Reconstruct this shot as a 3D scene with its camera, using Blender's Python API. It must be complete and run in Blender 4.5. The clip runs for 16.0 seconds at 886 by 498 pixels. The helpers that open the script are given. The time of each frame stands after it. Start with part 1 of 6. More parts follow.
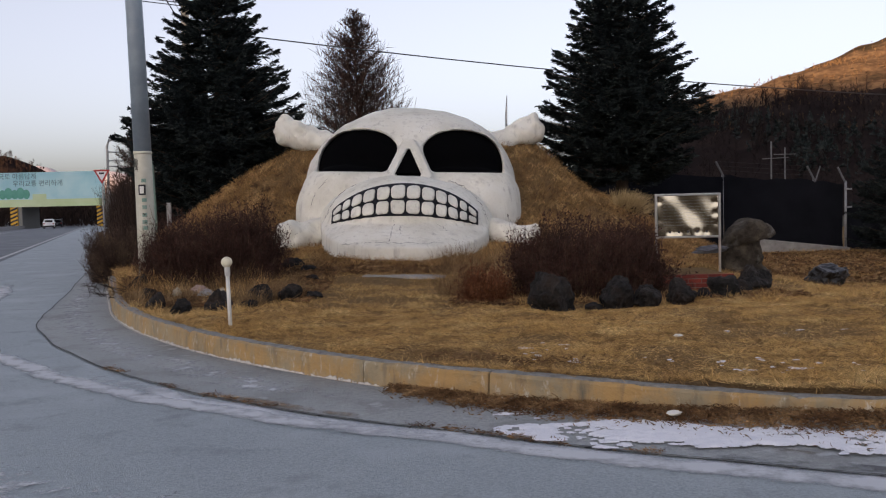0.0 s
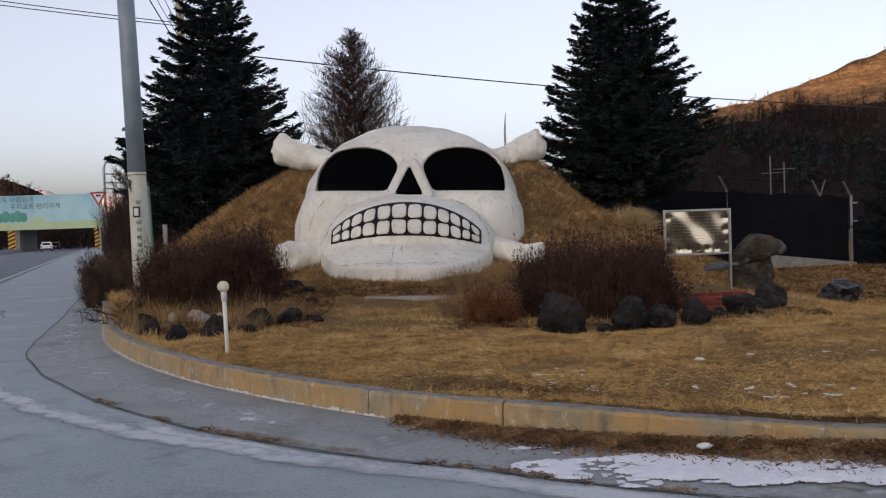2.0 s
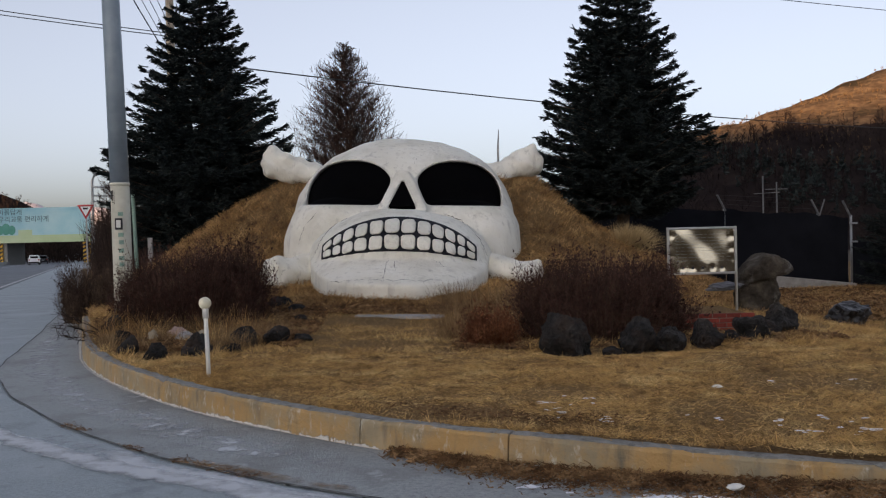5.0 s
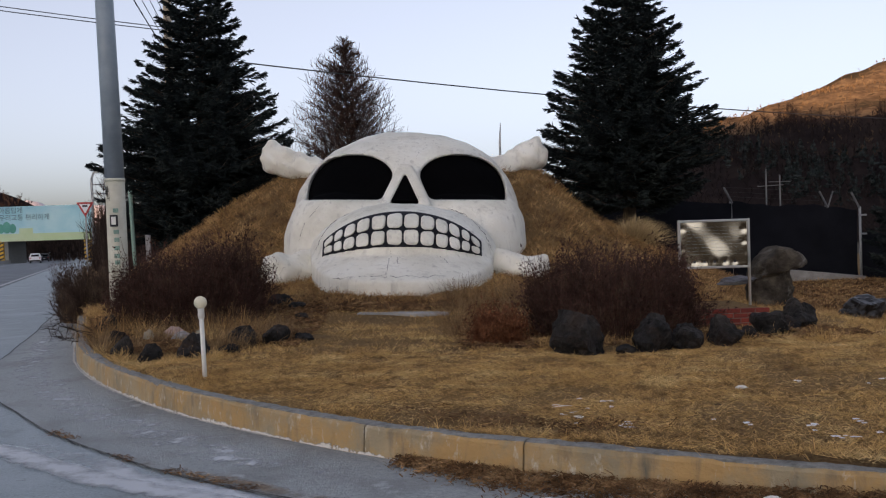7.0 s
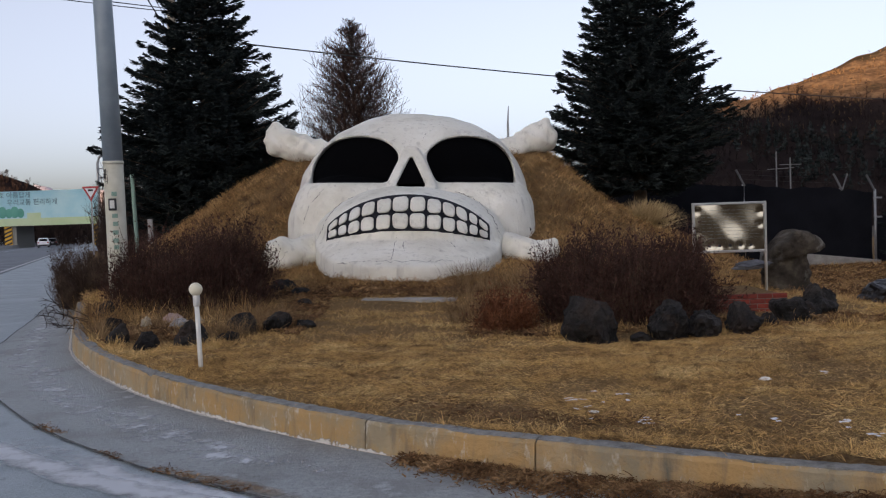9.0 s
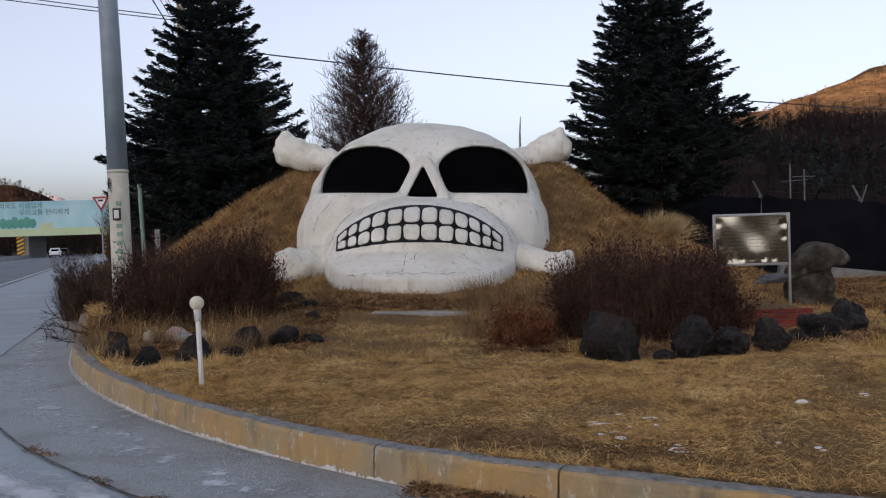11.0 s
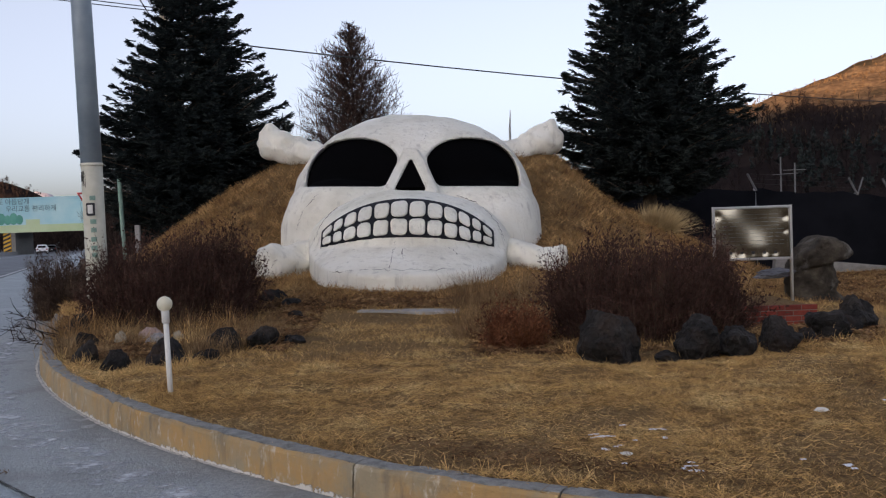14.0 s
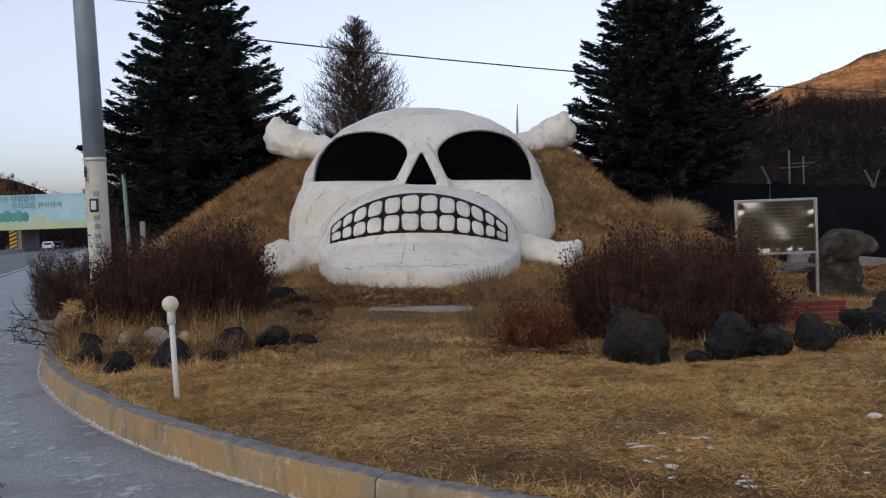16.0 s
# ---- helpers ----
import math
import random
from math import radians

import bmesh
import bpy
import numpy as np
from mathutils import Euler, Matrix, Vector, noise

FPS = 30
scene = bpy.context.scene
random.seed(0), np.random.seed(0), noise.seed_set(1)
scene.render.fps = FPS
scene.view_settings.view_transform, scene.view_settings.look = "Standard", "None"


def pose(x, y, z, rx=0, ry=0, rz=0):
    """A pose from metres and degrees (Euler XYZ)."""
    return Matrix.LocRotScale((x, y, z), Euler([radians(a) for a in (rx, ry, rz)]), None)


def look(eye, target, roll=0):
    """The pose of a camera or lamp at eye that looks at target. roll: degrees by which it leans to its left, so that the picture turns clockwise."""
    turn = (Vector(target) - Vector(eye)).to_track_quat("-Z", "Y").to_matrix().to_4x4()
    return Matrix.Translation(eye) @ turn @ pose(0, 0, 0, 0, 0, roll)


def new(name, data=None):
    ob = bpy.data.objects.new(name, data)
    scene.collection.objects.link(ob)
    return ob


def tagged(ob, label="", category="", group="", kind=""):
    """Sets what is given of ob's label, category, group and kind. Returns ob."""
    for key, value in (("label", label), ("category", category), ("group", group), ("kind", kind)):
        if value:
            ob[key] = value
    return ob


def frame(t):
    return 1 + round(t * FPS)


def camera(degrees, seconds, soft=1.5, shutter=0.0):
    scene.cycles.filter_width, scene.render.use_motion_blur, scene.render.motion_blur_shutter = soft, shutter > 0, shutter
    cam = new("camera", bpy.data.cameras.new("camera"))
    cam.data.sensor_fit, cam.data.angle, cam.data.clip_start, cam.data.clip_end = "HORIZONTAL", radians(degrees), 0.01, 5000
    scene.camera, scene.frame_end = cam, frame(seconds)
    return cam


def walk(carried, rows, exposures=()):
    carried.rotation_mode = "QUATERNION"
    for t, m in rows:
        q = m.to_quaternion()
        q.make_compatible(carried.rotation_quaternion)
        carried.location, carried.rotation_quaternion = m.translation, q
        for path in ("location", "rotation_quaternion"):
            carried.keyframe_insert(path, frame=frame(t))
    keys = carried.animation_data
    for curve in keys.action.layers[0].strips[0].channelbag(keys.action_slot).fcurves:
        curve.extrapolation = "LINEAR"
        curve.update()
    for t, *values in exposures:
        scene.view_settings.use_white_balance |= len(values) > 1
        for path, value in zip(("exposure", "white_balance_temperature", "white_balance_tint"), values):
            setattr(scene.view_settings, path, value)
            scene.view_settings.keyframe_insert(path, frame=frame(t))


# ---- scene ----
cam = camera(48.0, 16.0, soft=1.2)
PATH = [
    (0, (0.0, 0.0, 1.5), (-0.0007, 1.9973, 1.3962), -1.30),
    (0.5, (-0.04, 0.127, 1.496), (-0.0445, 2.1245, 1.3902), -1.39),
    (1, (-0.088, 0.255, 1.511), (-0.0888, 2.2524, 1.4152), -1.52),
    (1.5, (-0.09, 0.338, 1.502), (-0.0845, 2.336, 1.4167), -1.69),
    (2, (-0.074, 0.441, 1.509), (-0.0706, 2.4397, 1.4419), -1.94),
    (2.5, (-0.044, 0.567, 1.504), (-0.0505, 2.5674, 1.5217), -1.81),
    (3, (-0.051, 0.648, 1.497), (-0.0621, 2.6484, 1.4876), -1.77),
    (3.5, (-0.089, 0.735, 1.492), (-0.0656, 2.7348, 1.4714), -0.96),
    (4, (-0.135, 0.856, 1.487), (-0.1054, 2.8556, 1.4647), -1.23),
    (6.5, (-0.148, 1.365, 1.474), (-0.1329, 3.3646, 1.4267), -1.55),
    (7, (-0.18, 1.487, 1.472), (-0.1595, 3.4867, 1.4297), -1.78),
    (7.5, (-0.178, 1.569, 1.471), (-0.1483, 3.5681, 1.4163), -1.98),
    (8, (-0.148, 1.698, 1.469), (-0.1134, 3.697, 1.4117), -2.11),
    (8.5, (-0.128, 1.804, 1.468), (-0.1063, 3.803, 1.4125), -2.09),
    (9, (-0.164, 1.897, 1.463), (-0.1602, 3.8952, 1.389), -1.87),
    (9.5, (-0.212, 2.004, 1.465), (-0.2162, 4.0032, 1.4005), -2.02),
    (12, (-0.174, 2.516, 1.449), (-0.1971, 4.5155, 1.4024), -1.54),
    (12.5, (-0.211, 2.602, 1.444), (-0.2163, 4.6015, 1.4002), -1.74),
    (13, (-0.216, 2.673, 1.436), (-0.2007, 4.6725, 1.3836), -1.75),
    (13.5, (-0.196, 2.801, 1.443), (-0.1742, 4.7997, 1.378), -1.84),
    (14, (-0.171, 2.891, 1.446), (-0.1685, 4.89, 1.3847), -1.92),
    (14.5, (-0.183, 2.996, 1.444), (-0.2209, 4.9945, 1.3845), -2.02),
    (15, (-0.232, 3.115, 1.448), (-0.286, 5.1134, 1.3867), -1.89),
    (15.5, (-0.274, 3.214, 1.442), (-0.3109, 5.2123, 1.3844), -2.04),
    (16, (-0.279, 3.291, 1.442), (-0.2877, 5.2895, 1.3715), -2.18),
]
walk(cam, [(t, look(eye, target, roll)) for t, eye, target, roll in PATH], exposures=[(0.0, 1.85, 7400, 21), (2.0, 1.84, 7350, 20), (2.6, 1.66, 7300, 17), (3.6, 1.63, 7250, 16), (7.0, 1.77, 7100, 19), (12.0, 1.84, 6950, 19), (16.0, 1.88, 6950, 19)])

# ---- world, sun, exposure ----
SUN_FROM = Vector((-0.45, -0.89, 0.085)).normalized()
world = bpy.data.worlds.new("evening_sky")
scene.world = world
world.use_nodes = True
wn = world.node_tree.nodes
sky = wn.new("ShaderNodeTexSky")
sky.sky_type = "NISHITA"
sky.sun_disc = False
sky.sun_elevation = math.asin(SUN_FROM.z)
sky.sun_rotation = math.atan2(SUN_FROM.x, SUN_FROM.y)
sky.air_density, sky.dust_density, sky.ozone_density = 0.5, 2.7, 2.0
wn["Background"].inputs["Strength"].default_value = 0.15
haze = wn.new("ShaderNodeGamma")  # thin even haze: softens the sky's contrast and colour
haze.inputs["Gamma"].default_value = 0.74
wash = wn.new("ShaderNodeHueSaturation")
wash.inputs["Saturation"].default_value = 0.60
world.node_tree.links.new(sky.outputs["Color"], haze.inputs["Color"])
world.node_tree.links.new(haze.outputs["Color"], wash.inputs["Color"])
world.node_tree.links.new(wash.outputs["Color"], wn["Background"].inputs["Color"])
sun_data = bpy.data.lights.new("sun", "SUN")
sun_data.energy, sun_data.angle, sun_data.color = 4.5, radians(0.5), (1.0, 0.62, 0.32)
sun = new("sun", sun_data)
sun.matrix_world = look(SUN_FROM * 50, (0, 0, 0))


# ---- small helpers ----
def mesh_object(name, verts, faces, material, parent=None, smooth=False, label=""):
    """One mesh object from arrays of corners and faces of equal size."""
    me = bpy.data.meshes.new(name)
    v = np.asarray(verts, np.float32).reshape(-1, 3)
    f = np.asarray(faces, np.int32)
    n = f.shape[1]
    me.vertices.add(len(v))
    me.vertices.foreach_set("co", v.ravel())
    me.loops.add(f.size)
    me.loops.foreach_set("vertex_index", f.ravel())
    me.polygons.add(len(f))
    me.polygons.foreach_set("loop_start", np.arange(0, f.size, n, dtype=np.int32))
    me.polygons.foreach_set("use_smooth", np.full(len(f), smooth))
    me.update(calc_edges=True)
    me.materials.append(material)
    ob = new(name, me)
    if parent:
        ob.parent = parent
    if label:
        ob["label"] = label
    return ob


def part(name, bm, material, parent=None, label="", smooth=False):
    """Links a bmesh as one mesh object under a thing or a part."""
    me = bpy.data.meshes.new(name)
    for f in bm.faces:
        f.smooth = smooth
    bm.to_mesh(me)
    bm.free()
    me.materials.append(material)
    ob = new(name, me)
    if parent:
        ob.parent = parent
    if label:
        ob["label"] = label
    return ob


def thing(name, at, label, category, group="", turn=0.0):
    ob = new(name)
    ob.matrix_world = pose(*at, 0, 0, turn)
    bpy.context.view_layer.update()
    return tagged(ob, label, category, group)


def box(bm, lo, hi, bevel=0.0, m=None):
    """A box from corner to corner, with bevelled edges."""
    got = bmesh.ops.create_cube(bm, size=1.0)["verts"]
    for v in got:
        v.co = Vector([lo[k] + (v.co[k] + 0.5) * (hi[k] - lo[k]) for k in range(3)])
    if bevel:
        edges = list({e for v in got for e in v.link_edges})
        res = bmesh.ops.bevel(bm, geom=edges, offset=bevel, segments=2, affect="EDGES", profile=0.6)
        got = list({v for f in res["faces"] for v in f.verts} | {v for v in got if v.is_valid})
    if m is not None:
        for v in got:
            v.co = m @ v.co
    return bm


def tube(bm, points, radii, sides=10, cap=True):
    """A round bar along points."""
    rings, up = [], Vector((0.13, 0.21, 0.97))
    pts = [Vector(p) for p in points]
    for k, p in enumerate(pts):
        d = (pts[min(k + 1, len(pts) - 1)] - pts[max(k - 1, 0)]).normalized()
        a = d.cross(up)
        a = a.normalized() if a.length > 0.05 else d.cross(Vector((1, 0, 0))).normalized()
        b = d.cross(a)
        r = radii[k] if hasattr(radii, "__len__") else radii
        rings.append([bm.verts.new(p + r * (math.cos(t) * a + math.sin(t) * b)) for t in [2 * math.pi * n / sides for n in range(sides)]])
    for r0, r1 in zip(rings, rings[1:]):
        for n in range(sides):
            bm.faces.new((r0[n], r0[(n + 1) % sides], r1[(n + 1) % sides], r1[n]))
    if cap:
        bm.faces.new(rings[0][::-1])
        bm.faces.new(rings[-1])
    bmesh.ops.recalc_face_normals(bm, faces=bm.faces)
    return bm


def smoothstep(a, b, x):
    t = np.clip((np.asarray(x, float) - a) / (b - a), 0, 1)
    return t * t * (3 - 2 * t)


def value_noise(x, y, scale, seed=0):
    """Smooth noise from 0 to 1 over arrays x and y, for relief."""
    x, y = np.asarray(x, float) / scale, np.asarray(y, float) / scale
    xi, yi = np.floor(x), np.floor(y)
    fx, fy = x - xi, y - yi
    fx, fy = fx * fx * (3 - 2 * fx), fy * fy * (3 - 2 * fy)

    def h(a, b):
        s = np.sin(a * 127.1 + b * 311.7 + seed * 74.7) * 43758.5453
        return s - np.floor(s)
    return (h(xi, yi) * (1 - fx) + h(xi + 1, yi) * fx) * (1 - fy) + (h(xi, yi + 1) * (1 - fx) + h(xi + 1, yi + 1) * fx) * fy


# ---- materials ----
def material(name, colors, scale=4.0, rough=0.85, bump=0.0, bump_scale=30.0, metal=0.0, detail=6.0, stops=None, per_object=0.0, per_island=0.0, spec=0.4, second=None, grain=0.62):
    """A surface whose colours follow noise at two sizes, with fine relief. second: (colour, scale, low, high) of a stain over it, or a list of them."""
    m = bpy.data.materials.new(name)
    m.use_nodes = True
    nt, ln = m.node_tree.nodes, m.node_tree.links
    bsdf = nt["Principled BSDF"]
    geo = nt.new("ShaderNodeNewGeometry")
    co = geo.outputs["Position"]
    noise_node = nt.new("ShaderNodeTexNoise")
    noise_node.inputs["Scale"].default_value, noise_node.inputs["Detail"].default_value, noise_node.inputs["Roughness"].default_value = scale, detail, grain
    ln.new(co, noise_node.inputs["Vector"])
    ramp = nt.new("ShaderNodeValToRGB")
    stops = stops or [0.3 + 0.4 * k / max(1, len(colors) - 1) for k in range(len(colors))]
    el = ramp.color_ramp.elements
    while len(el) < len(colors):
        el.new(0.5)
    for e, s, c in zip(el, stops, colors):
        e.position, e.color = s, (*c, 1)
    ln.new(noise_node.outputs["Fac"], ramp.inputs["Fac"])
    out = ramp.outputs["Color"]
    for c2, sc2, lo, hi in (second if isinstance(second, list) else [second] if second else []):
        n2 = nt.new("ShaderNodeTexNoise")
        n2.inputs["Scale"].default_value, n2.inputs["Detail"].default_value, n2.inputs["Roughness"].default_value = sc2, 8.0, 0.65
        ln.new(co, n2.inputs["Vector"])
        mr = nt.new("ShaderNodeMapRange")
        mr.inputs["From Min"].default_value, mr.inputs["From Max"].default_value = lo, hi
        ln.new(n2.outputs["Fac"], mr.inputs["Value"])
        mix = nt.new("ShaderNodeMix")
        mix.data_type = "RGBA"
        mix.inputs["B"].default_value = (*c2, 1)
        ln.new(mr.outputs["Result"], mix.inputs["Factor"])
        ln.new(out, mix.inputs["A"])
        out = mix.outputs["Result"]
    if per_object or per_island:
        hsv = nt.new("ShaderNodeHueSaturation")
        mr = nt.new("ShaderNodeMapRange")
        amount = per_object or per_island
        mr.inputs["To Min"].default_value, mr.inputs["To Max"].default_value = 1 - amount, 1 + amount
        src = nt.new("ShaderNodeObjectInfo").outputs["Random"] if per_object else geo.outputs["Random Per Island"]
        ln.new(src, mr.inputs["Value"])
        ln.new(mr.outputs["Result"], hsv.inputs["Value"])
        ln.new(out, hsv.inputs["Color"])
        out = hsv.outputs["Color"]
    ln.new(out, bsdf.inputs["Base Color"])
    bsdf.inputs["Roughness"].default_value, bsdf.inputs["Metallic"].default_value = rough, metal
    bsdf.inputs["Specular IOR Level"].default_value = spec
    if bump:
        nb = nt.new("ShaderNodeTexNoise")
        nb.inputs["Scale"].default_value, nb.inputs["Detail"].default_value = bump_scale, 6.0
        ln.new(co, nb.inputs["Vector"])
        bp = nt.new("ShaderNodeBump")
        bp.inputs["Strength"].default_value, bp.inputs["Distance"].default_value = 1.0, bump
        ln.new(nb.outputs["Fac"], bp.inputs["Height"])
        ln.new(bp.outputs["Normal"], bsdf.inputs["Normal"])
    return m


M_ASPHALT = material("asphalt", [(0.185, 0.222, 0.243), (0.315, 0.372, 0.402), (0.445, 0.512, 0.55)], 55.0, 0.58, 0.012, 110, detail=5.0, grain=0.8, second=[((0.415, 0.475, 0.51), 0.8, 0.50, 0.72), ((0.19, 0.223, 0.247), 1.9, 0.56, 0.72), ((0.15, 0.165, 0.18), 7.0, 0.66, 0.74), ((0.62, 0.65, 0.68), 38.0, 0.68, 0.72)])
M_LANES = material("dark_carriageway_asphalt", [(0.10, 0.115, 0.135), (0.16, 0.18, 0.20)], 1.2, 0.7, 0.006, 90, second=((0.24, 0.265, 0.29), 0.5, 0.52, 0.70))
M_LINE = material("worn_road_paint", [(0.42, 0.43, 0.44), (0.60, 0.61, 0.62)], 3.0, 0.8)
M_APRON = material("gutter_concrete", [(0.17, 0.187, 0.19), (0.29, 0.315, 0.32), (0.40, 0.428, 0.437)], 26.0, 0.60, 0.010, 60, detail=8.0, grain=0.78, second=[((0.19, 0.20, 0.195), 1.3, 0.50, 0.66), ((0.47, 0.50, 0.53), 2.6, 0.60, 0.70), ((0.12, 0.125, 0.125), 9.0, 0.66, 0.74)])
M_KERBTOP = material("kerb_top_concrete", [(0.13, 0.132, 0.125), (0.23, 0.232, 0.222), (0.33, 0.33, 0.315)], 16.0, 0.92, 0.014, 60, second=[((0.085, 0.08, 0.07), 5.0, 0.56, 0.68), ((0.30, 0.22, 0.12), 7.0, 0.62, 0.72)], detail=10.0, grain=0.75)
M_LAWN = material("dead_lawn_thatch", [(0.075, 0.046, 0.023), (0.225, 0.142, 0.067), (0.39, 0.27, 0.135)], 34.0, 1.0, 0.05, 70, spec=0.1, detail=8.0, grain=0.82, second=[((0.11, 0.068, 0.035), 1.3, 0.54, 0.72), ((0.045, 0.03, 0.02), 11.0, 0.60, 0.70)])
M_GRASS = material("dry_grass", [(0.34, 0.205, 0.083), (0.53, 0.338, 0.138), (0.66, 0.485, 0.24)], 2.4, 0.9, per_island=0.66, spec=0.15, second=((0.13, 0.075, 0.036), 6.0, 0.53, 0.68))
M_BLACK = material("black_mesh_screen", [(0.0015, 0.0015, 0.002), (0.003, 0.003, 0.0035)], 20, 0.9, spec=0.02)
M_GUM = material("black_mouth_paint", [(0.006, 0.007, 0.010), (0.018, 0.019, 0.025)], 12, 0.7, spec=0.2)
M_BARK = material("bark", [(0.045, 0.032, 0.024), (0.10, 0.075, 0.055)], 14, 0.95, 0.012, 30)
M_NEEDLE = material("dark_needles", [(0.010, 0.0145, 0.0155), (0.022, 0.030, 0.0305), (0.042, 0.054, 0.052)], 1.5, 0.8, per_island=0.5, spec=0.12)
M_TWIG = material("reddish_shrub_twigs", [(0.030, 0.015, 0.012), (0.066, 0.032, 0.025), (0.105, 0.056, 0.042)], 3.0, 0.9, per_island=0.5, spec=0.15)
M_STEM = material("grey_brown_shrub_stems", [(0.035, 0.021, 0.016), (0.072, 0.046, 0.034), (0.135, 0.098, 0.07)], 3.0, 0.9, per_island=0.45, spec=0.15)
M_RUSSET = material("russet_twigs", [(0.07, 0.026, 0.012), (0.15, 0.055, 0.025), (0.22, 0.10, 0.048)], 3.0, 0.9, per_island=0.4, spec=0.15)
M_BRUSH = material("dark_brush", [(0.02, 0.014, 0.012), (0.05, 0.034, 0.028)], 1.0, 0.95, per_island=0.4, spec=0.1)
M_MOUND = material("coarse_mound_grass", [(0.22, 0.122, 0.052), (0.41, 0.245, 0.105), (0.60, 0.40, 0.19)], 1.8, 0.9, per_island=0.6, spec=0.12, second=((0.11, 0.062, 0.033), 3.0, 0.48, 0.64))
M_STRAW = material("pale_straw", [(0.36, 0.26, 0.13), (0.58, 0.44, 0.25)], 4.0, 0.9, per_island=0.3, spec=0.15)
M_DULL = material("weathered_straw", [(0.11, 0.068, 0.036), (0.22, 0.14, 0.073), (0.36, 0.255, 0.14)], 4.0, 0.9, per_island=0.55, spec=0.12)
M_LARCH = material("bare_larch_twigs", [(0.034, 0.020, 0.016), (0.078, 0.048, 0.038)], 3.0, 0.95, per_island=0.3, spec=0.1)
M_ROCK = material("dark_volcanic_rock", [(0.006, 0.0055, 0.0055), (0.017, 0.0155, 0.015), (0.045, 0.041, 0.038)], 5.0, 0.8, 0.05, 24, second=[((0.036, 0.026, 0.021), 2.2, 0.50, 0.64), ((0.085, 0.07, 0.06), 9.0, 0.66, 0.76)], spec=0.2)
M_GLOSSROCK = material("smooth_black_rock", [(0.008, 0.008, 0.009), (0.02, 0.019, 0.02)], 5.0, 0.38, 0.012, 14, spec=0.5)
M_POLE_LOW = material("cream_painted_pole", [(0.46, 0.45, 0.36), (0.58, 0.57, 0.48)], 6.0, 0.7, 0.002, 40)
M_POLE_UP = material("grey_steel_pole", [(0.20, 0.25, 0.29), (0.28, 0.34, 0.385)], 3.0, 0.45, metal=0.1)
M_STEEL = material("stainless_steel", [(0.55, 0.55, 0.54), (0.66, 0.66, 0.65)], 8.0, 0.28, metal=1.0)
M_NET = material("black_shade_net", [(0.006, 0.007, 0.010), (0.012, 0.013, 0.018)], 1.2, 0.95, spec=0.1)
M_PVC = material("white_plastic_pipe", [(0.62, 0.62, 0.58), (0.72, 0.72, 0.69)], 9.0, 0.5)
M_GLOBE = material("cream_plastic_globe", [(0.66, 0.62, 0.46), (0.74, 0.70, 0.55)], 9.0, 0.4)
M_BRICK = material("red_brick", [(0.17, 0.026, 0.018), (0.27, 0.05, 0.032)], 18, 0.85, 0.003, 80, per_object=0.25)
M_MORTAR = material("mortar", [(0.18, 0.15, 0.13), (0.26, 0.23, 0.20)], 20, 0.95)
# woods and wooded slopes out of the sun: shade is put into their colour
M_SHADED_WOODS = material("shaded_woods", [(0.015, 0.012, 0.013), (0.024, 0.019, 0.019), (0.036, 0.027, 0.026)], 0.05, 1.0, per_island=0.25, spec=0.0)
M_SHADED_SLOPE = material("shaded_wooded_slope", [(0.013, 0.0105, 0.011), (0.022, 0.017, 0.017), (0.032, 0.024, 0.022)], 0.12, 1.0, spec=0.0)
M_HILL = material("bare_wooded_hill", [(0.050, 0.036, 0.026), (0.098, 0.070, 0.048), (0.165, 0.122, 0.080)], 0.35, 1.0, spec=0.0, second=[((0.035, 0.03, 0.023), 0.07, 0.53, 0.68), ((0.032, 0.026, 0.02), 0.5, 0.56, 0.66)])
M_SOIL = material("bare_ground", [(0.07, 0.06, 0.05), (0.13, 0.11, 0.085)], 0.4, 1.0, spec=0.1)
M_SNOW = material("old_snow", [(0.72, 0.75, 0.82), (0.85, 0.87, 0.92)], 12, 0.7, 0.01, 50)

M_DARKMETAL = material("dark_paint", [(0.015, 0.015, 0.017), (0.03, 0.03, 0.034)], 10, 0.6)
M_GREENPAINT = material("worn_green_paint", [(0.10, 0.24, 0.19), (0.30, 0.38, 0.33)], 60, 0.7)
M_WHITEPAINT = material("white_sign_paint", [(0.72, 0.73, 0.75), (0.80, 0.81, 0.82)], 5, 0.5)
M_BLUE = material("blue_sign_paint", [(0.012, 0.022, 0.22), (0.018, 0.032, 0.28)], 3, 0.45)
M_RED = material("red_sign_paint", [(0.35, 0.02, 0.02), (0.45, 0.04, 0.04)], 3, 0.5)
M_YELLOW = material("yellow_warning_paint", [(0.55, 0.30, 0.02), (0.65, 0.38, 0.04)], 2, 0.6)
M_GALV = material("galvanised_steel", [(0.30, 0.31, 0.32), (0.42, 0.43, 0.44)], 12, 0.5, metal=0.5)
M_GALVDARK = material("dull_zinc_steel", [(0.13, 0.135, 0.14), (0.20, 0.205, 0.21)], 12, 0.7, metal=0.2)
M_CABLE = material("black_cable", [(0.015, 0.015, 0.016), (0.03, 0.03, 0.032)], 20, 0.6)
M_POLECON = material("tan_concrete_pole", [(0.28, 0.23, 0.17), (0.36, 0.30, 0.23)], 5, 0.9)
M_MIRROR = material("polished_steel", [(0.48, 0.44, 0.35), (0.58, 0.53, 0.42)], 5, 0.08, metal=1.0)
M_ETCH = material("etched_steel", [(0.10, 0.10, 0.095), (0.15, 0.15, 0.14)], 5, 0.5, metal=0.3)
M_BANNER = material("sky_blue_banner", [(0.22, 0.50, 0.60), (0.33, 0.60, 0.68), (0.45, 0.68, 0.72)], 0.12, 0.6)
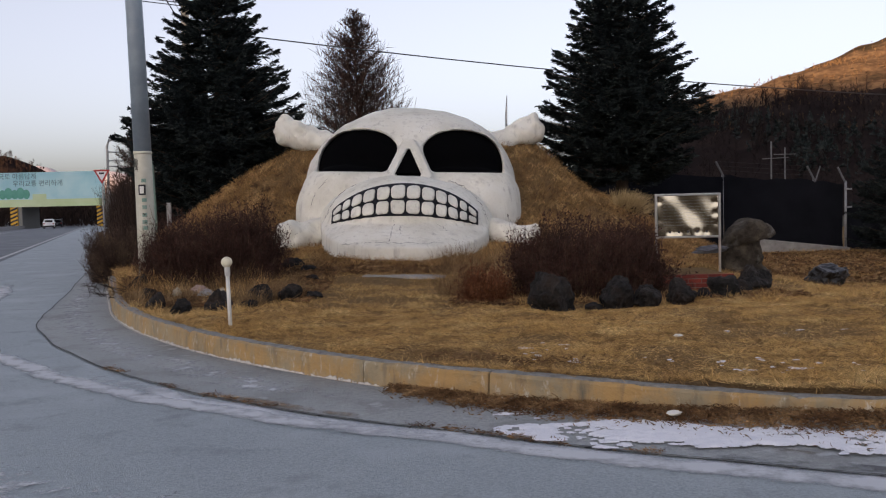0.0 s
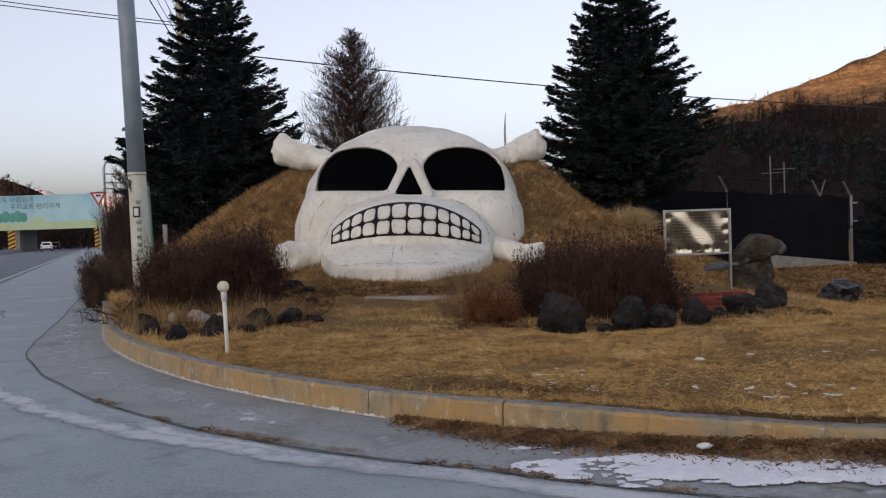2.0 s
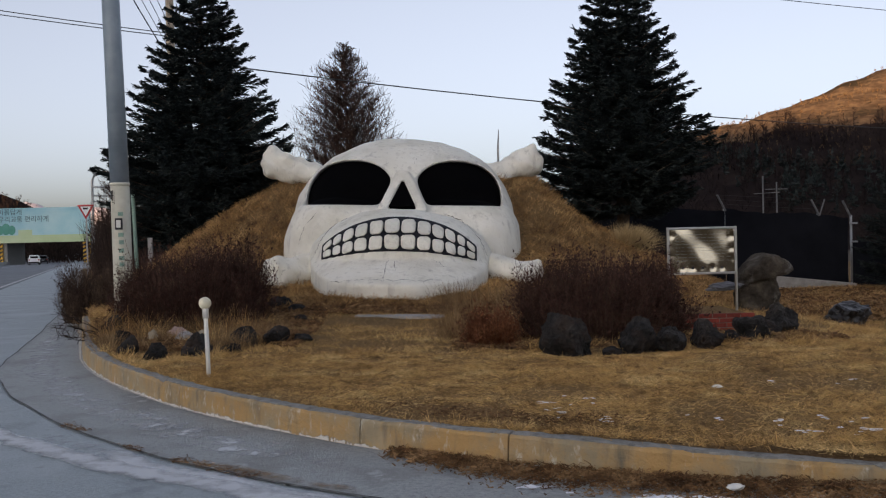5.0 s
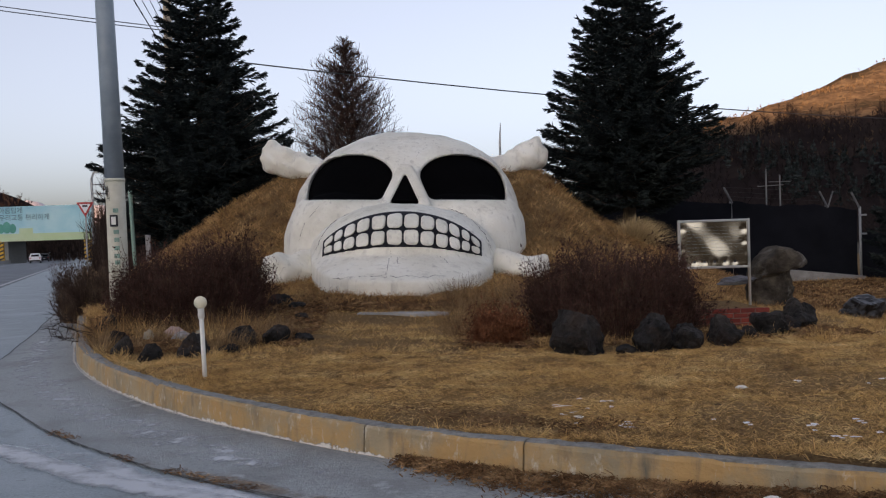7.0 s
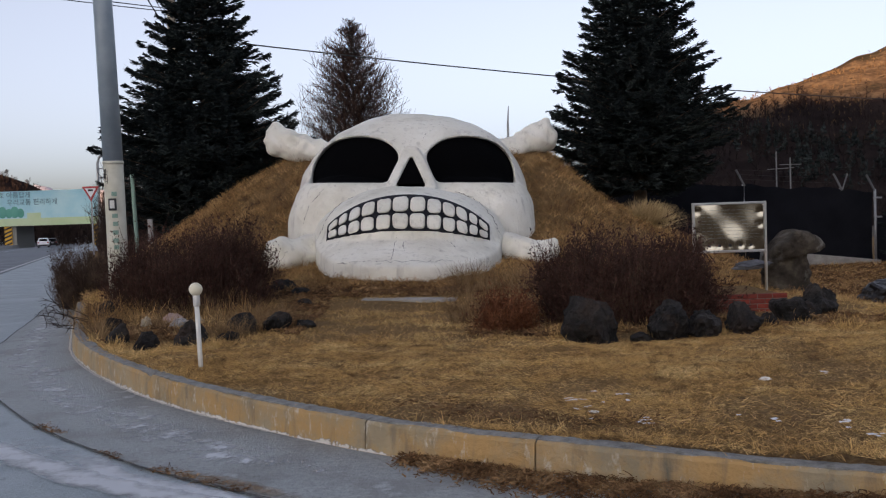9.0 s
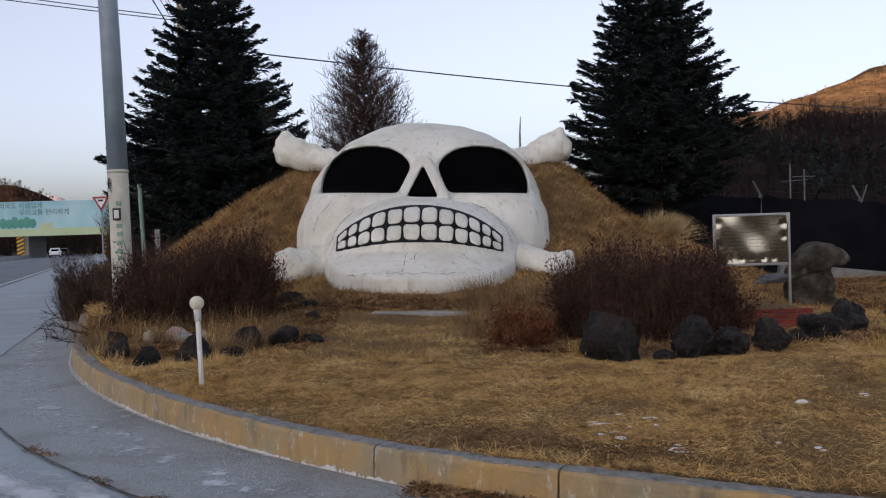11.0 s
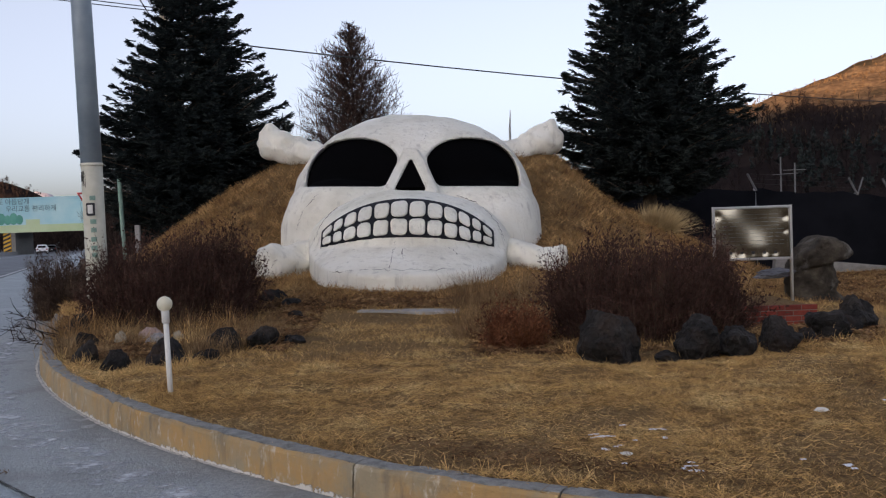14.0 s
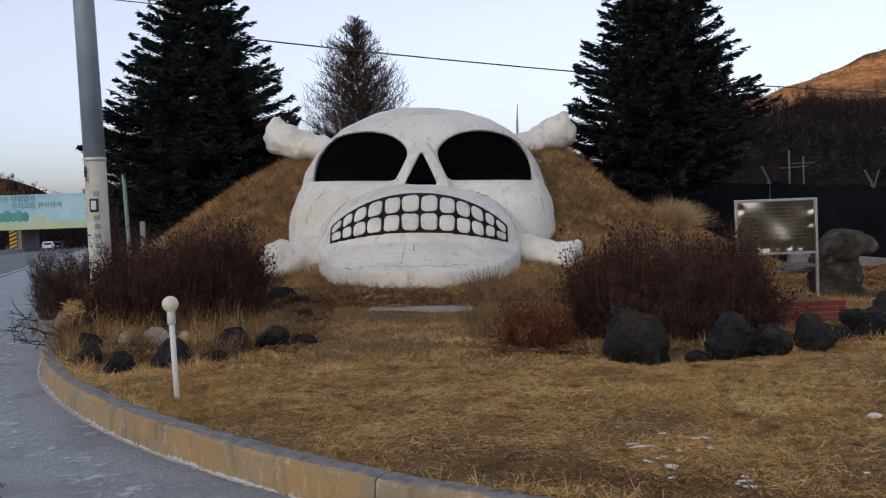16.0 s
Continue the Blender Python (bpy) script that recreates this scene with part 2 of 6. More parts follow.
M_FIELD = material("meadow_banner", [(0.42, 0.55, 0.30), (0.50, 0.62, 0.42)], 0.2, 0.6)
M_PAINTTREE = material("painted_green", [(0.06, 0.28, 0.22), (0.10, 0.36, 0.30)], 0.5, 0.6)
M_PAINTHILL = material("painted_blue", [(0.05, 0.30, 0.46), (0.08, 0.38, 0.52)], 0.3, 0.6)
M_SLOGAN = material("slate_letter_paint", [(0.07, 0.13, 0.17), (0.09, 0.16, 0.20)], 1.0, 0.6)
M_CAR = material("dark_car_paint", [(0.012, 0.012, 0.014), (0.02, 0.02, 0.022)], 2, 0.3)
M_PALESTONE = material("pale_stone", [(0.26, 0.22, 0.16), (0.38, 0.34, 0.26)], 8, 0.9, 0.006, 40)
M_PINKSTONE = material("pinkish_stone", [(0.30, 0.21, 0.18), (0.42, 0.31, 0.27)], 8, 0.9, 0.006, 40)
M_GREYSTONE = material("grey_stone", [(0.22, 0.215, 0.21), (0.36, 0.355, 0.35)], 6, 0.9, 0.006, 40)
M_BOULDER = material("weathered_boulder", [(0.02, 0.017, 0.014), (0.055, 0.046, 0.036), (0.11, 0.095, 0.075)], 4.5, 0.9, 0.03, 20, second=((0.17, 0.165, 0.155), 3.0, 0.62, 0.74), spec=0.15)
# pale lilac puts the haze of distance into the mountain's colour
M_FAR = material("haze_tinted_mountain", [(0.42, 0.40, 0.46), (0.46, 0.44, 0.50)], 0.01, 1.0, spec=0.0)
M_WOODS = material("bare_woods", [(0.05, 0.034, 0.023), (0.10, 0.068, 0.042), (0.16, 0.11, 0.065)], 0.06, 1.0, per_island=0.35, spec=0.0)
M_LEAF = material("brown_leaf_litter", [(0.06, 0.03, 0.016), (0.17, 0.095, 0.045), (0.36, 0.23, 0.12)], 3.0, 0.9, per_island=0.45, spec=0.15)


def streaked(name, colors, streak, streak_at, rough=0.65, bump=0.012, patch_scale=1.4, streak_scale=(9.0, 9.0, 1.1), blot=None, drip=None):
    """Paint or concrete with patches, runs down the face and blotches."""
    m = bpy.data.materials.new(name)
    m.use_nodes = True
    nt, ln = m.node_tree.nodes, m.node_tree.links
    b = nt["Principled BSDF"]
    b.inputs["Roughness"].default_value = rough
    geo = nt.new("ShaderNodeNewGeometry")

    def noise_at(scale, detail, vec=None, rgh=0.6):
        n = nt.new("ShaderNodeTexNoise")
        n.inputs["Scale"].default_value, n.inputs["Detail"].default_value, n.inputs["Roughness"].default_value = scale, detail, rgh
        ln.new(vec or geo.outputs["Position"], n.inputs["Vector"])
        return n.outputs["Fac"]

    def over(a, color, fac, lo, hi):
        mr = nt.new("ShaderNodeMapRange")
        mr.inputs["From Min"].default_value, mr.inputs["From Max"].default_value = lo, hi
        ln.new(fac, mr.inputs["Value"])
        mix = nt.new("ShaderNodeMix")
        mix.data_type = "RGBA"
        mix.inputs["B"].default_value = (*color, 1)
        ln.new(mr.outputs["Result"], mix.inputs["Factor"])
        ln.new(a, mix.inputs["A"])
        return mix.outputs["Result"]

    ramp = nt.new("ShaderNodeValToRGB")
    el = ramp.color_ramp.elements
    while len(el) < len(colors):
        el.new(0.5)
    for k, (e, c) in enumerate(zip(el, colors)):
        e.position, e.color = 0.32 + 0.36 * k / (len(colors) - 1), (*c, 1)
    ln.new(noise_at(patch_scale, 7), ramp.inputs["Fac"])
    out = ramp.outputs["Color"]
    if blot:
        out = over(out, blot[0], noise_at(blot[1], 9, rgh=0.7), blot[2], blot[3])
    mp = nt.new("ShaderNodeMapping")
    mp.inputs["Scale"].default_value = streak_scale
    ln.new(geo.outputs["Position"], mp.inputs["Vector"])
    out = over(out, streak, noise_at(1.0, 6, mp.outputs["Vector"]), *streak_at)
    if drip:
        mp = nt.new("ShaderNodeMapping")
        mp.inputs["Scale"].default_value = drip[1]
        ln.new(geo.outputs["Position"], mp.inputs["Vector"])
        out = over(out, drip[0], noise_at(1.0, 5, mp.outputs["Vector"], 0.7), drip[2], drip[3])
    ln.new(out, b.inputs["Base Color"])
    bp = nt.new("ShaderNodeBump")
    bp.inputs["Distance"].default_value = bump
    ln.new(noise_at(8.0, 8), bp.inputs["Height"])
    ln.new(bp.outputs["Normal"], b.inputs["Normal"])
    return m


M_WHITE = streaked("weathered_white_paint", [(0.66, 0.64, 0.55), (0.78, 0.765, 0.68), (0.82, 0.815, 0.745)], (0.42, 0.405, 0.36), (0.56, 0.80), blot=((0.50, 0.485, 0.43), 3.2, 0.57, 0.78), bump=0.03)
M_KERB = streaked("stained_kerb_concrete", [(0.23, 0.20, 0.14), (0.32, 0.262, 0.168), (0.39, 0.30, 0.18)], (0.125, 0.115, 0.09), (0.54, 0.78), rough=0.9, patch_scale=2.6, streak_scale=(7.0, 7.0, 1.6), blot=((0.42, 0.265, 0.11), 2.1, 0.43, 0.60), drip=((0.52, 0.48, 0.40), (13.0, 13.0, 6.0), 0.57, 0.70), bump=0.03)


# ---- ground ----
def base(x, y):
    """The fall of the land away from the junction."""
    return -0.0160 * np.maximum(0.0, np.asarray(y, float) - 22.0)


MOUND_X = [-8.0, -6.6, -5.9, -4.8, -3.6, -2.0, 0.6, 2.2, 3.0, 3.8, 4.7, 5.5, 7.5]
MOUND_Z = [0.0, 0.66, 1.2, 1.95, 2.55, 2.85, 2.85, 2.66, 2.08, 1.52, 1.06, 0.68, 0.0]


def mound(x, y):
    side = np.interp(x, MOUND_X, MOUND_Z)
    front = np.interp(y, [15.2, 17.0, 18.2, 19.5, 21.0, 23.0, 24.6], [0.0, 0.04, 0.08, 0.13, 0.30, 0.74, 1.0])
    return side * front * (1 - smoothstep(27.0, 33.0, y))


def lawn_z(x, y):
    x, y = np.asarray(x, float), np.asarray(y, float)
    rise = 0.10 * smoothstep(14.5, 17.5, y) * np.exp(-((x + 0.8) / 5.0) ** 2)
    bumps = 0.05 * (value_noise(x, y, 1.6, 3) - 0.5) + 0.035 * (value_noise(x, y, 0.45, 8) - 0.5)
    dip = 0.20 * smoothstep(2.2, 3.6, x) * smoothstep(12.4, 14.4, y) + 0.27 * smoothstep(4.8, 7.5, x) * smoothstep(13.0, 17.0, y)
    rise = rise + 0.05 * np.exp(-((x + 2.3) ** 2 + (y - 10.6) ** 2) / 0.5)
    return base(x, y) + 0.19 + rise - dip + mound(x, y) + bumps


# edge of the planted island: an arc at the corner, straight along both roads
def island_edge(step=0.2):
    pts = []
    knots = [(60, 3.0), (20, 4.9), (9.0, 5.55), (5.0, 5.9), (2.84, 6.25), (1.54, 6.66), (0.31, 7.28), (-0.67, 7.97), (-1.85, 9.15), (-2.7, 10.2), (-3.6, 11.6), (-4.35, 13.1), (-5.05, 15.0), (-6.1, 18.0), (-8.2, 24.0), (-12.5, 36.0), (-30.0, 86.0)]
    k = [Vector((x, y)) for x, y in knots]
    for i in range(len(k) - 1):
        p0, p1, p2, p3 = k[max(i - 1, 0)], k[i], k[i + 1], k[min(i + 2, len(k) - 1)]
        n = max(2, int((p2 - p1).length / (step if 1 < i < 15 else 1.0)))
        for j in range(n):
            t = j / n
            d = (p2 - p1).length
            m1 = (p2 - p0) * d / max((p2 - p0).length, 1e-6)
            m2 = (p3 - p1) * d / max((p3 - p1).length, 1e-6)
            pts.append((2 * t**3 - 3 * t**2 + 1) * p1 + (t**3 - 2 * t**2 + t) * m1 + (-2 * t**3 + 3 * t**2) * p2 + (t**3 - t**2) * m2)
    pts.append(k[-1])
    return np.array([[p.x, p.y] for p in pts])


EDGE = island_edge()
EDGE_T = np.gradient(EDGE, axis=0)
EDGE_T /= np.linalg.norm(EDGE_T, axis=1)[:, None]
EDGE_N = np.stack([EDGE_T[:, 1], -EDGE_T[:, 0]], -1)  # towards the island


def sheet(name, rows, zs, mat, smooth=True):
    """A sheet over rows of plan points."""
    rows = np.asarray(rows)
    a, b = rows.shape[:2]
    v = np.concatenate([rows, np.asarray(zs)[..., None]], -1).reshape(-1, 3)
    i = np.arange(a * b).reshape(a, b)
    f = np.stack([i[:-1, :-1], i[1:, :-1], i[1:, 1:], i[:-1, 1:]], -1).reshape(-1, 4)
    return mesh_object(name, v, f, mat, smooth=smooth)


def inside_edge(x, y):
    """Distance from the island's edge, positive on the island."""
    p = np.stack([np.ravel(x), np.ravel(y)], -1)
    out = np.empty(len(p))
    for s in range(0, len(p), 4000):
        d = p[s:s + 4000, None] - EDGE[None]
        k = (d**2).sum(-1).argmin(1)
        out[s:s + 4000] = (np.take_along_axis(d, k[:, None, None].repeat(2, 2), 1)[:, 0] * EDGE_N[k]).sum(-1)
    return out.reshape(np.shape(x))


# terrain to the horizon
gx = np.concatenate([-np.geomspace(2500, 60, 24), np.linspace(-50, 50, 21), np.geomspace(60, 2500, 24)])
gy = np.concatenate([-np.geomspace(2500, 60, 24), np.linspace(-50, 230, 57), np.geomspace(240, 2500, 24)])
X, Y = np.meshgrid(gx, gy)
ground = sheet("ground", np.stack([X, Y], -1), base(np.zeros_like(X), np.minimum(Y, 230)) - 0.45, M_SOIL)
tagged(ground, "bare brown winter ground reaching the horizon", "ground", kind="structure")

# asphalt: the junction in front and the main road that runs away
X, Y = np.meshgrid(np.linspace(-46, 46, 93), np.linspace(-30, 24, 82))
road = sheet("road", np.stack([X, Y], -1), base(X, Y) - 0.005 - 0.5 * smoothstep(1.2, 2.6, inside_edge(X, Y)), M_ASPHALT)
tagged(road, "grey frosty asphalt road with pale salt marks", "road", kind="structure")
yy = np.linspace(23.9, 420, 120)
off = np.linspace(-26, 4.0, 24)
X = (-8.0 - 0.355 * (yy - 24.0))[:, None] + off[None] * 1.0
road2 = sheet("main_road", np.stack([X, np.repeat(yy[:, None], len(off), 1)], -1), base(X, np.minimum(yy, 230)[:, None] + 0 * X) - 0.005, M_ASPHALT)
tagged(road2, "grey main road running away into the distance", "road", kind="structure")

# darker carriageway with worn lines, left of the paved shoulder
yy = np.linspace(24.0, 330, 110)
for nm, lo, hi, zz, mt, lb in (("carriageway", -24.0, 0.0, 0.004, M_LANES, "dark asphalt carriageway of the main road"), ("lane_line", -0.35, -0.20, 0.009, M_LINE, "worn white line along the carriageway"), ("lane_line", -8.0, -7.85, 0.009, M_LINE, "worn white line along the carriageway")):
    X = (-19.2 - 0.345 * (yy - 47.0))[:, None] + np.linspace(lo, hi, 5)[None]
    tagged(sheet(nm, np.stack([X, np.repeat(yy[:, None], 5, 1)], -1), base(X, np.minimum(yy, 230)[:, None] + 0 * X) + zz, mt), lb, "road", kind="structure")

# concrete apron along the kerb
wide = np.linspace(-0.02, 1.0, 9)
APRON = np.interp(EDGE[:, 0], [-8.2, -5.5, -4.3, -1.5, 0.5, 1.9, 2.7, 6.0], [0.3, 0.72, 0.98, 1.05, 0.98, 1.12, 1.3, 1.6])
APRON = APRON + 0.035 * (value_noise(EDGE[:, 0], EDGE[:, 1], 0.7, 6) - 0.5) + 0.018 * (value_noise(EDGE[:, 0], EDGE[:, 1], 0.25, 7) - 0.5)
rows = EDGE[:, None] - EDGE_N[:, None] * (wide[None, :, None] * APRON[:, None, None])
lift = np.interp(rows[..., 0], [0.5, 3.0], [0.0, 0.05]) * (1 - wide[None])
apron = sheet("gutter_apron", rows, base(rows[..., 0], rows[..., 1]) + 0.004 + lift, M_APRON)
tagged(apron, "stained pale concrete gutter strip along the kerb", "gutter", kind="structure")

# lawn and mound
def kerb_drop(x):
    """How much lower the kerb stands towards the side road."""
    return 0.055 * smoothstep(0.3, 2.8, x)


far = Vector((25.0, 78.0))
dist = np.concatenate([[0.10], np.arange(0.2, 27, 0.2), np.geomspace(27.5, 60, 14)])
to = np.array([far.x, far.y]) - EDGE
ln_to = np.linalg.norm(to, axis=1)[:, None]
rows = EDGE[:, None] + (to / ln_to)[:, None] * np.minimum(dist[None, :, None], ln_to[:, None] * 0.98)
z = lawn_z(rows[..., 0], rows[..., 1])
z = z + (0.165 - kerb_drop(rows[..., 0]) + base(rows[..., 0], rows[..., 1]) - z) * (1 - smoothstep(0.0, 0.9, dist))[None] * 0.8
lawn = sheet("lawn", rows, z, M_LAWN)
tagged(lawn, "dead tan winter lawn rising into a grassy mound", "lawn", kind="structure")


# ---- kerb, in cast sections with open joints ----
def sweep(sl, profile, zoff=0.0):
    """A solid bar of the given cross-section (inward, up) along a stretch of the island's edge."""
    c, n = EDGE[sl].copy(), EDGE_N[sl]
    c[0] += EDGE_T[sl][0] * 0.006
    c[-1] -= EDGE_T[sl][-1] * 0.006
    fine = np.arange(0, len(c) - 1 + 1e-6, 0.25 if len(c) < 90 and abs(c[0, 1]) < 19 else 1.0)
    c, n = [np.stack([np.interp(fine, np.arange(len(a)), a[:, q]) for q in (0, 1)], -1) for a in (c, n)]
    k, m = len(c), len(profile)
    chip = 0.085 * np.maximum(0, value_noise(c[:, 0], c[:, 1], 0.11, 44) - 0.68) * smoothstep(0.45, 0.6, value_noise(c[:, 0], c[:, 1], 0.8, 45))
    v = np.empty((k, m, 3))
    for j, (a, h) in enumerate(profile):
        v[:, j, :2] = c + n * a
        wob = 0.006 * (value_noise(c[:, 0] * 3, c[:, 1] * 3, 0.7, j) - 0.5) + 0.004 * (value_noise(c[:, 0], c[:, 1], 0.09, j + 5) - 0.5)
        edge = 1.0 if h > 0.17 else 0.0
        wob = wob + edge * 0.006 * (value_noise(c[:, 0], c[:, 1], 0.05, j + 9) - 0.5)
        v[:, j, :2] += n * (wob + edge * chip * (0.8 if a < 0.02 else 0.0))[:, None]
        v[:, j, 2] = base(c[:, 0], c[:, 1]) + h + zoff + (wob * 1.5 - kerb_drop(c[:, 0]) * min(1.0, h / 0.19) - (edge * chip if a < 0.04 else 0) if h > 0.05 else 0)
    bm = bmesh.new()
    vs = [[bm.verts.new(p) for p in row] for row in v]
    for r0, r1 in zip(vs, vs[1:]):
        for j in range(m):
            bm.faces.new((r0[j], r0[(j + 1) % m], r1[(j + 1) % m], r1[j]))
    bm.faces.new(vs[0])
    bm.faces.new(vs[-1][::-1])
    bmesh.ops.recalc_face_normals(bm, faces=bm.faces)
    return bm


kerb = tagged(new("kerb"), "weathered concrete kerb with rusty orange stains and joints", "kerb", kind="structure")
cuts = [0] + [int(((EDGE - np.array(p)) ** 2).sum(1).argmin()) for p in ((20, 4.9), (9.0, 5.55), (4.6, 5.95), (0.31, 7.28), (-0.67, 7.97), (-4.2, 12.8), (-6.1, 18.0), (-12.5, 36.0))] + [len(EDGE) - 1]
FACE = [(0.0, -0.06), (0.004, 0.09), (0.008, 0.178), (0.016, 0.194), (0.03, 0.20), (0.03, -0.06)]
CAP = [(0.0305, -0.06), (0.0305, 0.203), (0.07, 0.206), (0.135, 0.204), (0.15, 0.196), (0.155, -0.06)]
for a, b in zip(cuts, cuts[1:]):
    sec = part("kerb_section", sweep(slice(a, b + 1), FACE), M_KERB, kerb)
    part("kerb_top", sweep(slice(a, b + 1), CAP), M_KERBTOP, sec)


# ---- the skull ----
def nets(fn, lo, hi, step):
    """Surface of fn = 0 (negative inside) over a block of space, as corners and quads."""
    ax = [np.arange(l, h + step, step) for l, h in zip(lo, hi)]
    P = np.meshgrid(*ax, indexing="ij")
    d = fn(*P)
    ins = d < 0
    n = np.array(d.shape) - 1
    corner = [(i, j, k) for i in (0, 1) for j in (0, 1) for k in (0, 1)]
    cut = lambda a, i, j, k: a[i:i + n[0], j:j + n[1], k:k + n[2]]  # noqa: E731
    cnt = sum(cut(ins, *c).astype(np.int8) for c in corner)
    act = (cnt > 0) & (cnt < 8)
    idx = np.full(act.shape, -1, np.int64)
    idx[act] = np.arange(act.sum())
    tot, num = np.zeros((act.sum(), 3)), np.zeros(act.sum())
    for a in range(8):
        for b in range(a + 1, 8):
            ca, cb = corner[a], corner[b]
            if sum(abs(p - q) for p, q in zip(ca, cb)) != 1:
                continue
            da, db = cut(d, *ca)[act], cut(d, *cb)[act]
            x = (da < 0) != (db < 0)
            t = np.where(x, da / np.where(x, da - db, 1), 0)
            for k in range(3):
                tot[:, k] += np.where(x, ca[k] + t * (cb[k] - ca[k]), 0)
            num += x
    cell = np.argwhere(act)
    v = (cell + tot / num[:, None]) * step + np.array(lo)
    quads = []
    for axis in range(3):
        o1, o2 = [k for k in range(3) if k != axis]
        s0, s1 = [slice(None)] * 3, [slice(None)] * 3
        s0[axis], s1[axis] = slice(0, -1), slice(1, None)
        a, b = ins[tuple(s0)], ins[tuple(s1)]
        e = np.argwhere(a != b)
        e = e[(e[:, o1] > 0) & (e[:, o2] > 0) & (e[:, o1] < n[o1]) & (e[:, o2] < n[o2])]
        if not len(e):
            continue
        flip = a[tuple(e.T)]
        def at(da, db):
            q = e.copy()
            q[:, o1] += da
            q[:, o2] += db
            return idx[tuple(q.T)]
        q = np.stack([at(-1, -1), at(0, -1), at(0, 0), at(-1, 0)], -1)
        if axis == 1:
            flip = ~flip
        q[~flip] = q[~flip][:, ::-1]
        quads.append(q)
    return v, np.concatenate(quads)


def smin(a, b, k):
    h = np.clip(0.5 + 0.5 * (b - a) / k, 0, 1)
    return b + (a - b) * h - k * h * (1 - h)


def smax(a, b, k):
    return -smin(-a, -b, k)


def ell(x, y, z, c, r):
    p = np.sqrt(((x - c[0]) / r[0]) ** 2 + ((y - c[1]) / r[1]) ** 2 + ((z - c[2]) / r[2]) ** 2)
    q = np.sqrt(((x - c[0]) / r[0] ** 2) ** 2 + ((y - c[1]) / r[1] ** 2) ** 2 + ((z - c[2]) / r[2] ** 2) ** 2)
    return p * (p - 1) / np.maximum(q, 1e-6)


def capsule(x, y, z, a, b, ra, rb):
    a, b = np.array(a, float), np.array(b, float)
    ab = b - a
    t = np.clip(((x - a[0]) * ab[0] + (y - a[1]) * ab[1] + (z - a[2]) * ab[2]) / (ab @ ab), 0, 1)
    return np.sqrt((x - a[0] - t * ab[0]) ** 2 + (y - a[1] - t * ab[1]) ** 2 + (z - a[2] - t * ab[2]) ** 2) - (ra + (rb - ra) * t)


SKULL_X = -0.70


def lumps(x, y, z):
    return 0.016 * np.sin(3.1 * x + 1.7 * z) * np.sin(2.7 * z + 1.3 * y) + 0.011 * np.sin(7.3 * x - 2.0 * y + 1.5 * np.sin(3 * z)) * np.sin(6.1 * z + 4.0 * x) + 0.004 * np.sin(15 * x + 6 * z) * np.sin(13 * z - 9 * y)


def skull_solid(x, y, z):
    """Cranium, cheeks, muzzle and chin, leaning back on the mound; x is measured from the middle."""
    ax = np.abs(x)
    flat = ((ax / 2.46) ** 3.6 + (np.abs(y - 24.0) / 2.85) ** 3.6) ** (2 / 3.6)
    cran = (np.sqrt(flat + (np.maximum(np.abs(z - 1.55), 1e-4) / 2.08) ** 2.2) - 1) * 2.0
    cheek = (((np.abs(ax - 1.15) / 1.28) ** 3 + (np.abs(y - 21.9) / 1.75) ** 3 + (np.maximum(z - 0.85, 0) / 1.45) ** 3) ** (1 / 3) - 1) * 1.25
    d = smin(cran, cheek, 0.12)
    muzzle = ell(ax, y, z, (0, 19.75, 0.95), (1.72, 1.7, 1.0))
    fold = 0.045 * np.exp(-((d - muzzle) / 0.055) ** 2)
    d = smin(d, muzzle, 0.03) + fold
    plan = (np.sqrt((x / 1.62) ** 2 + ((y - 19.4) / 2.42) ** 2) - 1) * 1.62
    chin = smax(plan, np.maximum((z - 0.70 - 0.36 * (y - 17.1) + 0.15 * x**2) * 0.94, -0.4 - z), 0.035)
    d = smin(d, chin, 0.04)
    w = 0.13 + (2.74 - z) * 0.45
    ridge = smax(smax(ax - w, np.abs(z - 2.33) - 0.42, 0.05), (20.15 + (z - 1.92) * 0.95) - y, 0.05)
    ridge = np.maximum(ridge, y - 22.5)
    d = smin(d, ridge, 0.05)
    return d + lumps(x, y, z)


def eye_prism(x, z):
    ax = np.abs(x)
    e = ((np.abs(ax - 1.11) / 0.92) ** 2.5 + (np.abs(z - 2.17) / 0.82) ** 2.5) ** (1 / 2.5)
    d = (e - 1) * 0.8
    d = smax(d, 2.04 - z, 0.07)
    inner = ((0.45 + (z - 2.1) * -0.44) - ax) / 1.09
    return smax(d, inner, 0.10)


def nose_prism(x, z):
    return smax((np.abs(x) - (2.56 - z) * 0.47) * 0.9, 1.95 - z, 0.02)


def skull_body(x, y, z):
    d = skull_solid(x, y, z)
    d = smax(d, -smax(eye_prism(x, z), y - 23.4, 0.03), 0.05)
    return smax(d, -smax(nose_prism(x, z), y - 22.6, 0.03), 0.03)


def mouth_top(x):
    return 1.785 - 0.215 * x**2 - 0.030 * x**4


def mouth_low(x):
    return 1.175 - 0.095 * x**2


